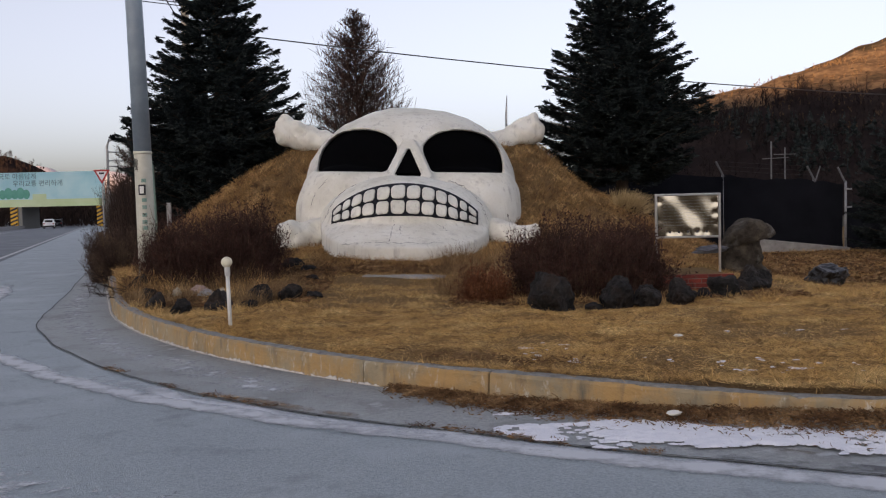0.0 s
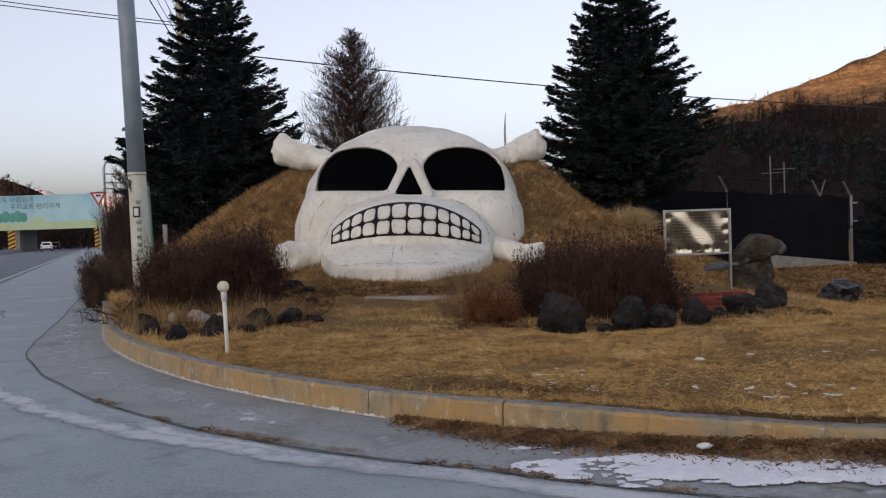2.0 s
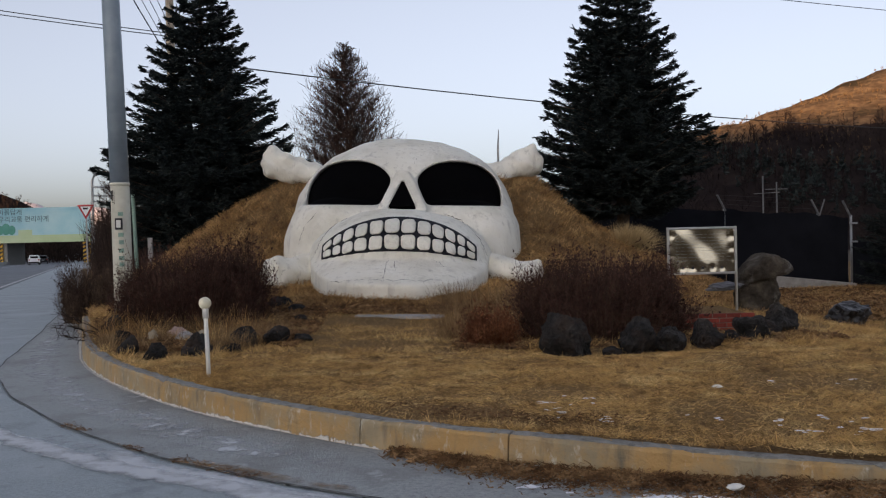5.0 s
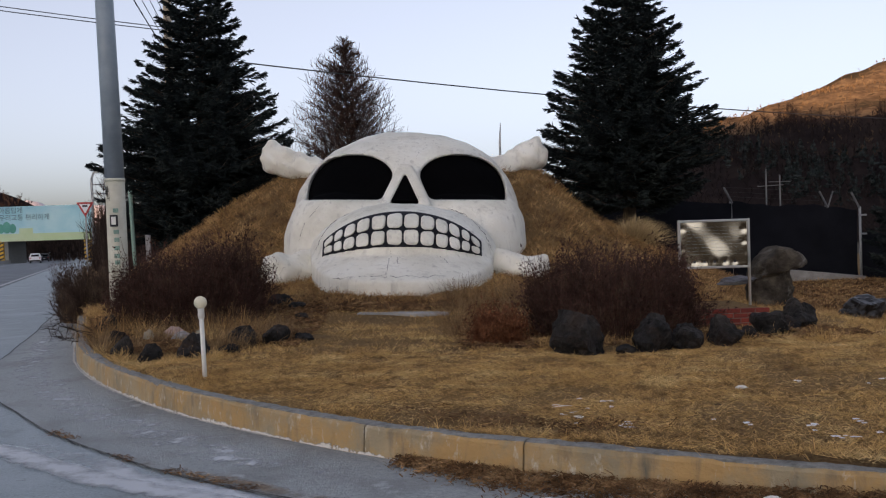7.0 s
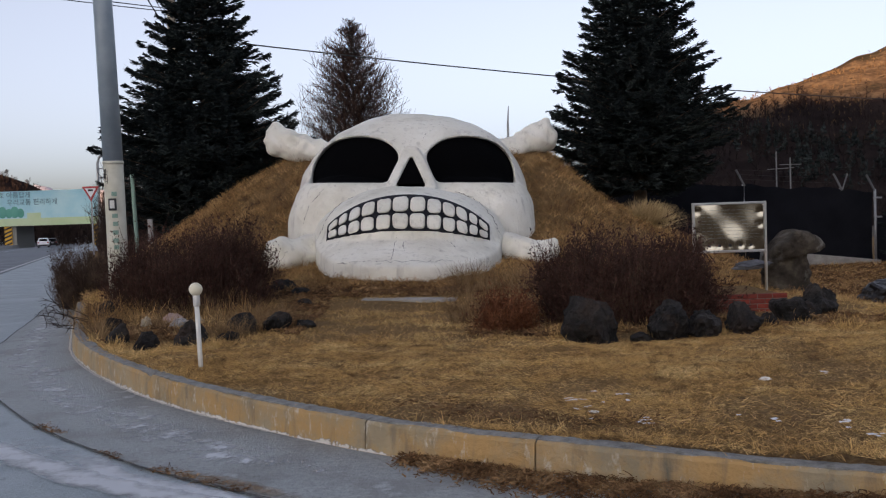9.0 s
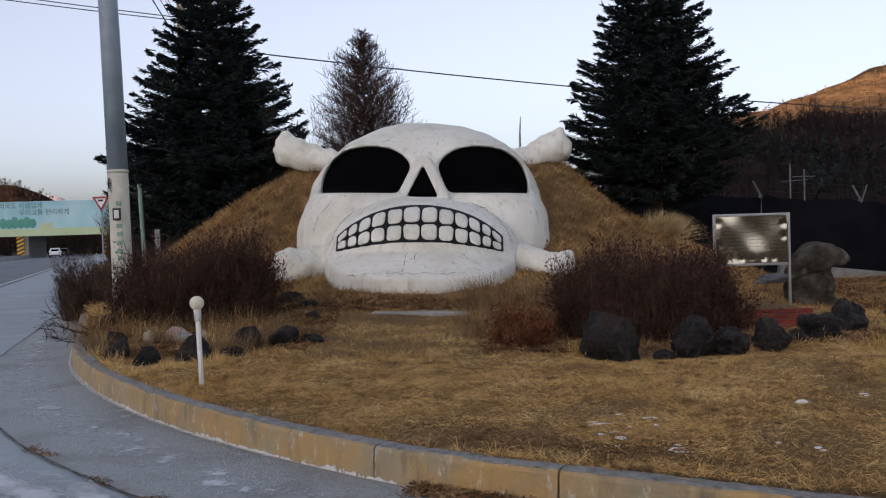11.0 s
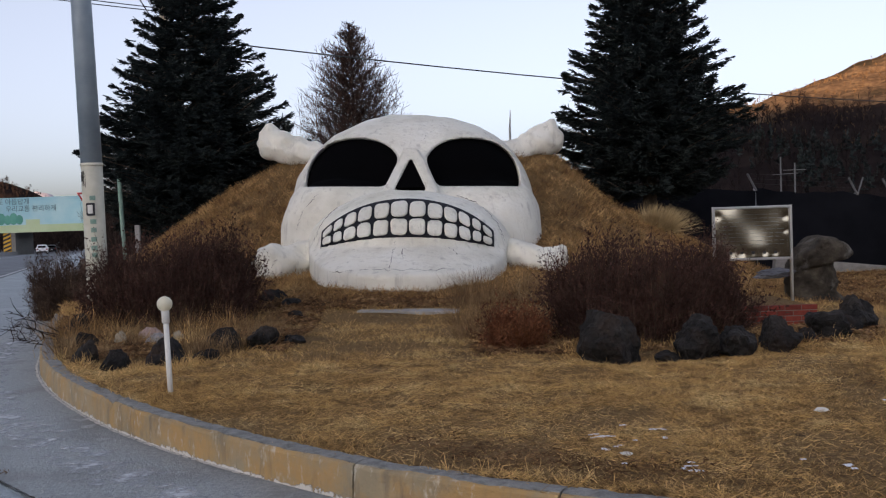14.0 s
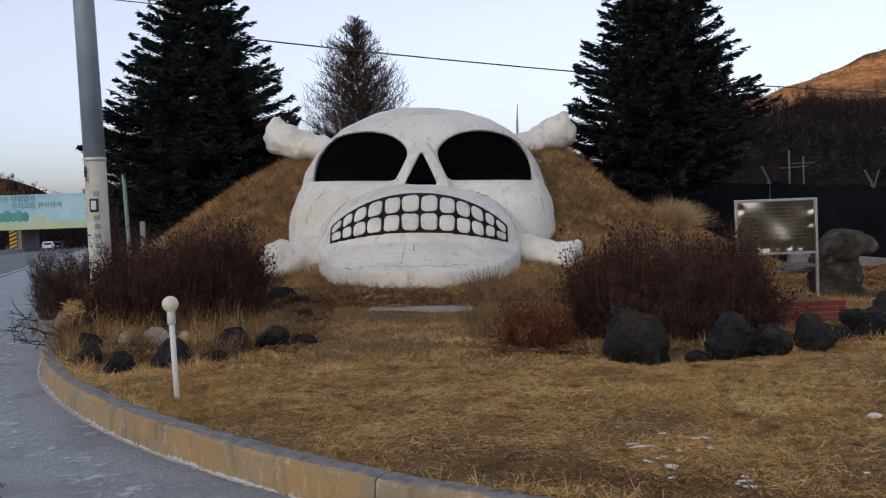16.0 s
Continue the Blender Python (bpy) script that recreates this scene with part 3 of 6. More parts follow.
skull = thing("skull_sculpture", (SKULL_X, 0, 0), "giant weathered white skull with crossed bones set into a grassy mound", "sculpture")
skull.matrix_world = pose(SKULL_X, 0, 0) @ pose(0, 21, 1.5) @ pose(0, 0, 0, 0, 1.7, 0) @ pose(0, -21, -1.5)
bpy.context.view_layer.update()
v, f = nets(skull_body, (-2.75, 16.6, -0.1), (2.75, 25.2, 3.8), 0.044)
cranium = mesh_object("skull_shell", v, f, M_WHITE, skull, smooth=True)
for s in (-1, 1):
    lo, hi = ((0.05, 20.2, 1.9), (2.2, 23.6, 3.15)) if s > 0 else ((-2.2, 20.2, 1.9), (-0.05, 23.6, 3.15))
    v, f = nets(lambda x, y, z: np.maximum(np.maximum(skull_solid(x, y, z) + 0.085, eye_prism(x, z) - 0.06), -skull_solid(x, y, z) - 0.20), lo, hi, 0.04)
    mesh_object("eye_screen", v, f, M_BLACK, skull, smooth=True, label="black net screen filling the eye socket")
v, f = nets(lambda x, y, z: np.maximum(np.maximum(skull_solid(x, y, z) + 0.09, nose_prism(x, z) - 0.04), -skull_solid(x, y, z) - 0.20), (-0.5, 19.8, 1.8), (0.5, 22.6, 2.7), 0.03)
mesh_object("nose_screen", v, f, M_BLACK, skull, smooth=True, label="black screen in the nose opening")


def mouth_band(x, z):
    return np.maximum(np.maximum(z - mouth_top(x), mouth_low(x) - z), np.abs(x) - 1.385)


def gum_body(x, y, z):
    s = skull_solid(x, y, z)
    return np.maximum(smax(s - 0.020, mouth_band(x, z), 0.015), np.maximum(-s - 0.05, y - 20.2))


v, f = nets(gum_body, (-1.5, 17.6, 0.85), (1.5, 20.3, 1.85), 0.03)
mesh_object("gum", v, f, M_GUM, skull, smooth=True, label="black painted mouth line")
COLS = [(-1.34, -1.19), (-1.16, -1.02), (-0.98, -0.80), (-0.76, -0.55), (-0.51, -0.28), (-0.24, 0.01), (0.05, 0.29), (0.33, 0.55), (0.59, 0.78), (0.82, 0.99), (1.03, 1.16), (1.20, 1.34)]
for x0, x1 in COLS:
    for row in (0, 1):
        xm, hw = (x0 + x1) / 2, (x1 - x0) / 2
        top, low = mouth_top(xm), mouth_low(xm)
        mid = low + 0.5 * (top - low)
        za, zb = (mid + 0.017, top - 0.045) if row else (low + 0.045, mid - 0.017)
        slope = (-0.43 * xm - 0.13 * xm**3) if row else -0.28 * xm

        def tooth_body(x, y, z):
            u, w = x - xm, z - (za + zb) / 2 - slope * (x - xm)
            hz = (zb - za) / 2
            c = min(0.065, 0.62 * min(hw, hz))
            q = np.sqrt(np.maximum(np.abs(u) - hw + c, 0) ** 2 + np.maximum(np.abs(w) - hz + c, 0) ** 2) + np.minimum(np.maximum(np.abs(u) - hw, np.abs(w) - hz) + c, 0) - c
            s = skull_solid(x, y, z)
            return np.maximum(smax(s - 0.062 + 0.006 * np.sin(9 * x + 4 * z), q + 0.008 * np.sin(21 * x + 3 * row) * np.sin(17 * z + 5 * x) - 0.004, c * 0.55), -s - 0.03)
        yc = 19.75 - 1.7 * math.sqrt(max(0.02, 1 - (xm / 1.78) ** 2 - ((za + zb) / 2 - 0.95) ** 2))
        v, f = nets(tooth_body, (x0 - 0.04, yc - 0.9, za - 0.1), (x1 + 0.04, yc + 0.5, zb + 0.1), 0.022)
        mesh_object("tooth", v, f, M_WHITE, skull, smooth=True)


def crack_or_crease(points, width, seed):
    """A fine dark line over the front of the skull through points (across, up): cracks, and crease shade painted along
    folds.
    """
    rnd = np.random.default_rng(seed)
    pts = np.array(points, float)
    u = np.linspace(0, len(pts) - 1, 14 * (len(pts) - 1) + 1)
    x = np.interp(u, np.arange(len(pts)), pts[:, 0]) + rnd.normal(0, 0.008, len(u))
    z = np.interp(u, np.arange(len(pts)), pts[:, 1]) + rnd.normal(0, 0.008, len(u))
    depth = np.arange(16.8, 22.5, 0.01)
    solid = skull_solid(x[:, None] + 0 * depth[None], depth[None] + 0 * x[:, None], z[:, None] + 0 * depth[None])
    p = np.stack([x, depth[(solid < 0).argmax(1)] - 0.006, z], -1)
    wide = width * np.clip(rnd.normal(0.6, 0.35, len(u)), 0.12, 1.2) * np.minimum(1, np.minimum(np.arange(len(u)), np.arange(len(u))[::-1]) / 4 + 0.1)
    way = np.gradient(p, axis=0)
    side = np.stack([-way[:, 2], 0 * x, way[:, 0]], -1)
    side /= np.linalg.norm(side, axis=1)[:, None] + 1e-9
    v = np.concatenate([p - side * wide[:, None], p + side * wide[:, None]])
    k = np.arange(len(u) - 1)
    mesh_object("crack_or_crease", v, np.stack([k, k + 1, k + 1 + len(u), k + len(u)], -1), M_CRACK_CREASE, skull, label="fine dark line marking a crack or a fold's shade")


M_CRACK_CREASE = material("dark_crack_crease", [(0.10, 0.095, 0.085), (0.22, 0.21, 0.19)], 6.0, 0.95)
# muzzle folds and chin ledge get painted crease shade; the rest are cracks
for n, (points, width) in enumerate((([(-0.75, 1.88), (-1.12, 1.74), (-1.40, 1.42), (-1.55, 1.05)], 0.010), ([(0.80, 1.88), (1.15, 1.74), (1.45, 1.40), (1.60, 1.05)], 0.009),
                                     ([(-0.16, 1.12), (-0.19, 0.95), (-0.22, 0.74)], 0.009), ([(-0.05, 1.02), (-0.04, 0.88)], 0.008),
                                     ([(-1.15, 0.66), (-0.6, 0.73), (0.0, 0.72), (0.7, 0.72)], 0.007), ([(0.55, 1.05), (0.72, 0.98), (0.80, 0.90)], 0.006),
                                     ([(-1.62, 1.9), (-1.9, 1.6), (-2.0, 1.25)], 0.006), ([(0.2, 2.92), (0.28, 3.1)], 0.005))):
    crack_or_crease(points, width, 300 + n)


def bone_body(a, b, ra, knob):
    a, b = np.array(a), np.array(b)

    def fn(x, y, z):
        d = capsule(x, y, z, a, b, ra, ra * 0.92)
        along = (b - a) / np.linalg.norm(b - a)
        side = np.cross(along, (0, 1, 0))
        for s in (-1, 1):
            c = b + along * 0.05 + side * s * knob * 0.40
            d = smin(d, capsule(x, y, z, b - along * 0.34 + side * s * knob * 0.30, c, knob * 0.80, knob * 0.90), 0.12)
        # broken end and hacked flats along the shaft
        end = (x - b[0]) * along[0] + (y - b[1]) * along[1] + (z - b[2]) * along[2] - 0.27
        end = end + 0.05 * np.abs(np.sin(7 * z + 5 * y))
        d = smax(d, end, 0.06)
        return d + 1.8 * lumps(x * 2, y * 2, z * 2) + 0.06 * (0.4 - np.abs(np.sin(3.3 * x + 2.1 * z + 2 * y))) * np.abs(np.sin(5.2 * z - 3.7 * x + 2.3 * y)) + 0.02 * (0.5 - np.abs(np.sin(6.7 * x - 6.1 * z + 4 * y))) + 0.018 * np.sin(13 * x + 9 * z) * np.sin(15 * z - 6 * x)
    lo, hi = np.minimum(a, b) - 0.6, np.maximum(a, b) + 0.6
    return nets(fn, lo, hi, 0.045)


for a, b, r, k in (((-1.5, 24.2, 2.62), (-3.12, 24.5, 3.10), 0.30, 0.27), ((1.5, 24.2, 2.62), (2.92, 24.5, 3.20), 0.30, 0.27),
                   ((-1.0, 20.0, 1.0), (-2.2, 19.0, 0.68), 0.30, 0.25), ((1.0, 20.0, 1.0), (2.3, 19.0, 0.70), 0.30, 0.25)):
    v, f = bone_body(a, b, r, k)
    mesh_object("bone", v, f, M_WHITE, skull, smooth=True)


# ---- conifers ----
def ribbons(starts, ends, widths, bend, rng, segs=2, taper=0.8):
    """Thin slivers from start to end with a sideways bend."""
    n = len(starts)
    d = ends - starts
    side = np.cross(d, rng.normal(0, 1, (n, 3)))
    side /= np.linalg.norm(side, axis=1)[:, None] + 1e-9
    off = rng.normal(0, 1, (n, 3)) * bend
    rows = []
    for t in np.linspace(0, 1, segs + 1):
        c = starts + d * t + off * (4 * t * (1 - t))
        w = (widths * (1 - taper * t))[:, None]
        rows += [c - side * w, c + side * w]
    v = np.stack(rows, 1)
    b = np.arange(n) * 2 * (segs + 1)
    f = np.concatenate([np.stack([b + 2 * s, b + 2 * s + 1, b + 2 * s + 3, b + 2 * s + 2], -1) for s in range(segs)])
    return v.reshape(-1, 3), f


def joined(pairs):
    vs, fs, n = [], [], 0
    for v, f in pairs:
        vs.append(v)
        fs.append(f + n)
        n += len(v)
    return np.concatenate(vs), np.concatenate(fs)


def conifer(name, at, height, radius, seed, label, low=2.2, whorls=30, slope=0.53):
    """A tapered trunk, whorls of upswept limbs and flat sprays of needles."""
    rng = np.random.default_rng(seed)
    tree = thing(name, at, label, "tree")
    part("trunk", tube(bmesh.new(), [(0, 0, -0.3), (0.02, 0, height * 0.3), (0, 0.02, height * 0.7), (0, 0, height)], [0.20, 0.15, 0.08, 0.012], 9), M_BARK, tree, smooth=True)
    az, reach, foot, rise = [], [], [], []
    for w in range(whorls):
        h = low + (height - low - 0.1) * (w / (whorls - 1)) ** 0.95
        r = min(slope * (height - h) + 0.10, radius - 0.34 * max(0.0, low + 1.2 - h)) * (0.90 + 0.20 * rng.random())
        n = int(9 + 6.0 * r)
        az.append(rng.random() * 6.28 + 6.283 * np.arange(n) / n + rng.normal(0, 0.15, n))
        reach.append(r * (1 - 0.36 * rng.random(n) ** 2.4))
        foot.append(h + rng.normal(0, 0.055, n))
        rise.append(rng.normal(-0.02 + 0.24 * ((h - low) / (height - low)) ** 2.2, 0.05, n))
    az, reach, foot, rise = [np.concatenate(q) for q in (az, reach, foot, rise)]
    out = np.stack([np.cos(az), np.sin(az), 0 * az], -1)

    def limb(i, t):
        """Points along the limbs i: a sagging middle and an upturned tip."""
        z = foot[i] + reach[i] * (rise[i] * t - 0.26 * t * (1 - t) + 0.08 * t**4)
        return out[i] * (reach[i] * t)[:, None] + np.stack([0 * t, 0 * t, z], -1)

    every = np.arange(len(az))
    root, mid, tip = limb(every, np.zeros(len(az))), limb(every, np.full(len(az), 0.5)), limb(every, np.ones(len(az)))
    wood = joined([ribbons(p, q, np.full(len(az), wd) * (0.5 + 0.4 * reach), 0.0, rng, segs=1, taper=tp) for p, q, wd, tp in ((root, mid, 0.026, 0.45), (root, mid, 0.026, 0.45), (mid, tip, 0.014, 0.8))])
    # flat fans of side shoots, each with its own short needled twigs
    n_side = (reach / 0.085).astype(int) + 5
    i = np.repeat(every, n_side)
    t = 0.14 + 0.86 * (1 - rng.random(len(i)) ** 1.15)
    t[np.cumsum(n_side) - 1] = 0.97
    p = limb(i, t)
    hand = np.where(np.arange(len(i)) % 2, 1.0, -1.0)[:, None]
    across = np.stack([-out[i][:, 1], out[i][:, 0], 0 * az[i]], -1) * hand
    spread = rng.uniform(0.15, 1.15, len(i))[:, None] * np.minimum(1, 2.2 * (1 - t) + 0.08)[:, None]
    d = out[i] + across * spread + np.stack([0 * t, 0 * t, rng.normal(0.04, 0.11, len(i)) + 0.10 * t**3], -1)
    d /= np.linalg.norm(d, axis=1)[:, None]
    ln = np.clip((0.13 + 0.30 * reach[i] * (1 - t)) * rng.uniform(0.7, 1.25, len(i)), 0.10, 0.60)
    q = p + d * ln[:, None]
    shoots = [ribbons(p, q, np.full(len(p), 0.020), 0.012, rng, segs=1, taper=0.6)]
    m = 9
    u = rng.uniform(0.12, 1.0, (len(p), m))
    fs = p[:, None] + (q - p)[:, None] * u[..., None]
    side = np.cross(d, (0, 0, 1.0))
    way = d[:, None] * 0.8 + side[:, None] * (rng.uniform(0.25, 0.95, (len(p), m)) * np.where(np.arange(m) % 2, 1, -1)[None])[..., None]
    way = way + np.stack([0 * u, 0 * u, rng.normal(0.02, 0.30, u.shape)], -1)
    fe = fs + way * (ln[:, None] * (0.22 + 0.34 * (1 - u)) + 0.05)[..., None]
    shoots.append(ribbons(fs.reshape(-1, 3), fe.reshape(-1, 3), rng.uniform(0.012, 0.020, len(p) * m), 0.006, rng, segs=1, taper=0.62))
    limbs = mesh_object("limb_mass", *wood, M_BARK, tree)
    limbs["kind"] = "stuff"
    crown = mesh_object("crown", *joined(shoots), M_NEEDLE, tree, label="dark green needle sprays")
    crown["kind"] = "stuff"
    return tree


conifer("fir_tree", (-5.88, 26.6, 0.1), 8.3, 2.50, 11, "tall dark green fir with upswept branches behind the mound", low=1.35, whorls=27, slope=0.462)
conifer("fir_tree", (4.72, 26.2, 0.1), 8.4, 2.32, 23, "dark green fir with a broad base beside the black fence", low=1.95, whorls=27, slope=0.445)
conifer("fir_tree", (12.95, 27.0, -0.3), 4.2, 2.0, 31, "low dark conifer beside the end of the fence", low=0.4, whorls=16, slope=0.6)


def shrub(name, at, size, count, seed, label, mat=None, leaf=0.9, skew=0.0):
    """Many thin stems fanning from the ground, forked twigs and small curled dead leaves."""
    rng = np.random.default_rng(seed)
    sx, sy, sz = size
    ob = thing(name, at, label, "shrub")
    n = count
    ang = rng.random(n) * 6.283
    rad = np.sqrt(rng.random(n))
    start = np.stack([np.cos(ang) * rad * sx * 0.70, np.sin(ang) * rad * sy * 0.70, np.full(n, -0.05)], -1)
    # crown: a blunt dome with an uneven outline
    el = np.arcsin(rng.random(n) ** 0.8)
    lump = 0.90 + 0.10 * np.sin(ang * 3 + seed) * np.sin(el * 5 + seed) + 0.10 * np.sin(ang * 7 + 2 * seed) * np.cos(el * 3)
    shell = (0.66 + 0.34 * rng.random(n) ** 0.45) * lump
    ce, se = np.cos(el) ** 0.62, np.sin(el) ** 0.75
    end = np.stack([np.cos(ang) * ce * sx * shell, np.sin(ang) * ce * sy * shell, (0.10 + 0.90 * se) * sz * shell], -1)
    end[:, 2] *= 1 + skew * end[:, 0] / sx
    end += rng.normal(0, 0.035, (n, 3))
    stray = rng.random(n) < 0.05
    end[stray] *= rng.uniform(1.02, 1.12, (stray.sum(), 1))
    v1, f1 = ribbons(start, end, rng.uniform(0.0025, 0.006, n), 0.05, rng, segs=3)
    m = 6
    t = rng.uniform(0.35, 1.0, (n, m))
    fs = start[:, None] + (end - start)[:, None] * t[..., None]
    fe = fs + (end - start)[:, None] / np.linalg.norm(end - start, axis=1)[:, None, None] * rng.uniform(0.03, 0.12, (n, m, 1)) + rng.normal(0, 0.055, (n, m, 3)) + np.array([0, 0, 0.03])
    fe[..., 2] = np.maximum(fe[..., 2], 0.02)
    v2, f2 = ribbons(fs.reshape(-1, 3), fe.reshape(-1, 3), rng.uniform(0.0018, 0.0035, n * m), 0.012, rng, segs=1)
    k = int(n * m * leaf)
    pick = rng.integers(0, n * m, k)
    ls = fe.reshape(-1, 3)[pick] + rng.normal(0, 0.010, (k, 3))
    le = ls + rng.normal(0, 0.014, (k, 3)) + np.array([0, 0, 0.006])
    v3, f3 = ribbons(ls, le, rng.uniform(0.005, 0.011, k), 0.004, rng, segs=1, taper=0.4)
    mesh_object("stem_mass", v1, f1, mat or M_STEM, ob)["kind"] = "stuff"
    mesh_object("twig_mass", *joined([(v2, f2), (v3, f3)]), mat or M_TWIG, ob)["kind"] = "stuff"
    return ob


shrub("azalea_shrub", (1.93, 13.1, 0.10), (1.22, 1.10, 1.17), 4200, 5, "rounded dark reddish-brown bare shrub behind black rocks")
shrub("azalea_shrub", (-3.58, 15.4, 0.16), (1.30, 1.05, 1.34), 4300, 6, "rounded dark reddish-brown bare shrub beside the pole", skew=0.17)
shrub("azalea_shrub", (-6.05, 18.6, 0.12), (0.75, 0.8, 1.12), 1500, 7, "brown bare shrub at the roadside behind the pole", leaf=0.5, mat=M_STEM)
shrub("azalea_shrub", (0.52, 12.4, 0.15), (0.32, 0.30, 0.42), 420, 8, "small russet dry shrub on the lawn", mat=M_RUSSET)


# ---- bare larch and far woods ----
def bare_tree(name, at, height, width, seed, label, branches=420):
    rng = np.random.default_rng(seed)
    tree = thing(name, at, label, "tree")
    part("trunk", tube(bmesh.new(), [(0, 0, -0.5), (0.05, 0, height * 0.5), (0, 0, height)], [0.15, 0.07, 0.012], 8), M_LARCH, tree, smooth=True)
    h = height * (0.10 + 0.88 * rng.random(branches) ** 1.45)
    az = rng.random(branches) * 6.283
    r = width * (1 - (h / height) ** 1.3) ** 0.8 * (0.55 + 0.45 * rng.random(branches)) + 0.15
    s = np.stack([0 * h, 0 * h, h], -1)
    e = np.stack([np.cos(az) * r, np.sin(az) * r, h + r * rng.uniform(0.35, 0.9, branches)], -1)
    m = 30
    t = rng.uniform(0.12, 1.0, (branches, m))
    fs = s[:, None] + (e - s)[:, None] * t[..., None]
    fe = fs + (rng.normal(0, 0.26, (branches, m, 3)) + np.array([0, 0, 0.30])) * np.clip(r / 2.2, 0.22, 1.2)[:, None, None] + (e - s)[:, None] * 0.06
    limbs = mesh_object("limb_mass", *joined([ribbons(s, e, rng.uniform(0.015, 0.03, branches), 0.10, rng, segs=3), ribbons(fs.reshape(-1, 3), fe.reshape(-1, 3), np.full(branches * m, 0.014), 0.03, rng, segs=1, taper=0.5)]), M_LARCH, tree)
    limbs["kind"] = "stuff"
    return tree


bare_tree("larch_tree", (-5.0, 60.0, -0.7), 13.5, 4.6, 3, "bare grey-brown larch with fine upswept twigs", branches=760)
bare_tree("bare_tree", (-20.5, 66.0, -0.8), 7.0, 2.4, 4, "bare brown tree beside the main road", branches=160)


def thicket(name, xs, ys, heights, count, seed, label, mat):
    """A belt of bare stems and brush, too many to count."""
    rng = np.random.default_rng(seed)
    x, y = rng.uniform(*xs, count), rng.uniform(*ys, count)
    x = x - 0.36 * (y - ys[0])
    h = rng.uniform(*heights, count)
    z = base(x, y) - 0.1
    s = np.stack([x, y, z], -1)
    e = s + np.stack([rng.normal(0, 0.12, count) * h, rng.normal(0, 0.12, count) * h, h], -1)
    m = 14
    t = rng.uniform(0.12, 1, (count, m))
    fs = s[:, None] + (e - s)[:, None] * t[..., None]
    fe = fs + rng.normal(0, 0.20, (count, m, 3)) * h[:, None, None] ** 0.7 * 0.5 + np.array([0, 0, 0.16]) * h[:, None, None]
    ob = mesh_object(name, *joined([ribbons(s, e, 0.006 * h + 0.006, 0.08, rng, segs=2), ribbons(fs.reshape(-1, 3), fe.reshape(-1, 3), np.full(count * m, 0.009), 0.04, rng, segs=1, taper=0.5)]), mat)
    return tagged(ob, label, "thicket", kind="stuff")


thicket("roadside_thicket", (-9.2, -6.3), (30.0, 75.0), (1.2, 3.4), 1300, 41, "dark brown leafless brush along the main road", M_BRUSH)
thicket("fence_thicket", (-6.0, 1.0), (34.0, 46.0), (1.0, 2.4), 500, 42, "dark leafless brush behind the mound", M_BRUSH)


# ---- grass ----
def grass(name, xs, ys, per_m2, length, width, seed, label, keep, mat=None, segs=2, flat=0.55, lift=0.0):
    """Dead blades, bent over and matted, in tufts."""
    rng = np.random.default_rng(seed)
    n = int((xs[1] - xs[0]) * (ys[1] - ys[0]) * per_m2)
    x, y = rng.uniform(*xs, n), rng.uniform(*ys, n)
    tuft = value_noise(x, y, 0.35, seed) * 0.6 + value_noise(x, y, 1.3, seed + 1) * 0.4
    ok = rng.random(n) < 0.25 + 1.1 * tuft
    x, y, tuft = x[ok], y[ok], tuft[ok]
    ok = keep(x, y)
    x, y, tuft = x[ok], y[ok], tuft[ok]
    n = len(x)
    ln = length * (0.45 + 0.75 * tuft + 0.35 * rng.random(n))
    az = rng.random(n) * 6.283
    tilt = np.clip(rng.normal(flat, 0.22, n), 0.05, max(1.2, flat + 0.12))
    s = np.stack([x, y, lawn_z(x, y) - 0.012 + lift], -1)
    e = s + np.stack([np.cos(az) * np.sin(tilt) * ln, np.sin(az) * np.sin(tilt) * ln, np.cos(tilt) * ln], -1)
    ob = mesh_object(name, *ribbons(s, e, width * (0.6 + 0.8 * rng.random(n)), 0.012, rng, segs=segs), mat or M_GRASS)
    return tagged(ob, label, "grass", kind="stuff")


def bare_soil(x, y):
    """Worn, trodden or bare stretches of the lawn."""
    path = np.exp(-((x + 0.75) / 0.8) ** 2) * smoothstep(13.5, 15.0, y) * (1 - smoothstep(17.0, 17.6, y)) * 0.35
    strip = np.exp(-((inside_edge(x, y) - 0.45) / 0.22) ** 2) * smoothstep(-1.0, 0.0, x) * (1 - smoothstep(1.0, 1.6, x)) * 0.95
    path = path + 0.75 * np.exp(-((x + 0.9) / 2.2) ** 4) * smoothstep(15.9, 16.5, y) * (1 - smoothstep(17.6, 18.0, y))
    bed = 1.1 * np.exp(-(((x + 3.4) / 1.7) ** 2 + ((y - 14.0) / 1.7) ** 2) ** 2) + np.exp(-(((x - 2.2) / 1.9) ** 2 + ((y - 12.7) / 1.0) ** 2) ** 2)
    return np.clip(path + strip + bed + 0.75 * smoothstep(0.66, 0.8, value_noise(x, y, 0.9, 77)), 0, 1)


def on_lawn(x, y):
    rng = np.random.default_rng(5)
    return (inside_edge(x, y) > 0.13) & (rng.random(x.shape) > bare_soil(x, y) * 0.9) & ~((np.abs(x + 0.7) < 1.5) & (y > 17.4) & (mound(x, y) > 0)) 


def in_view(x, y):
    return np.abs(x + 0.2) < 0.50 * y + 0.3


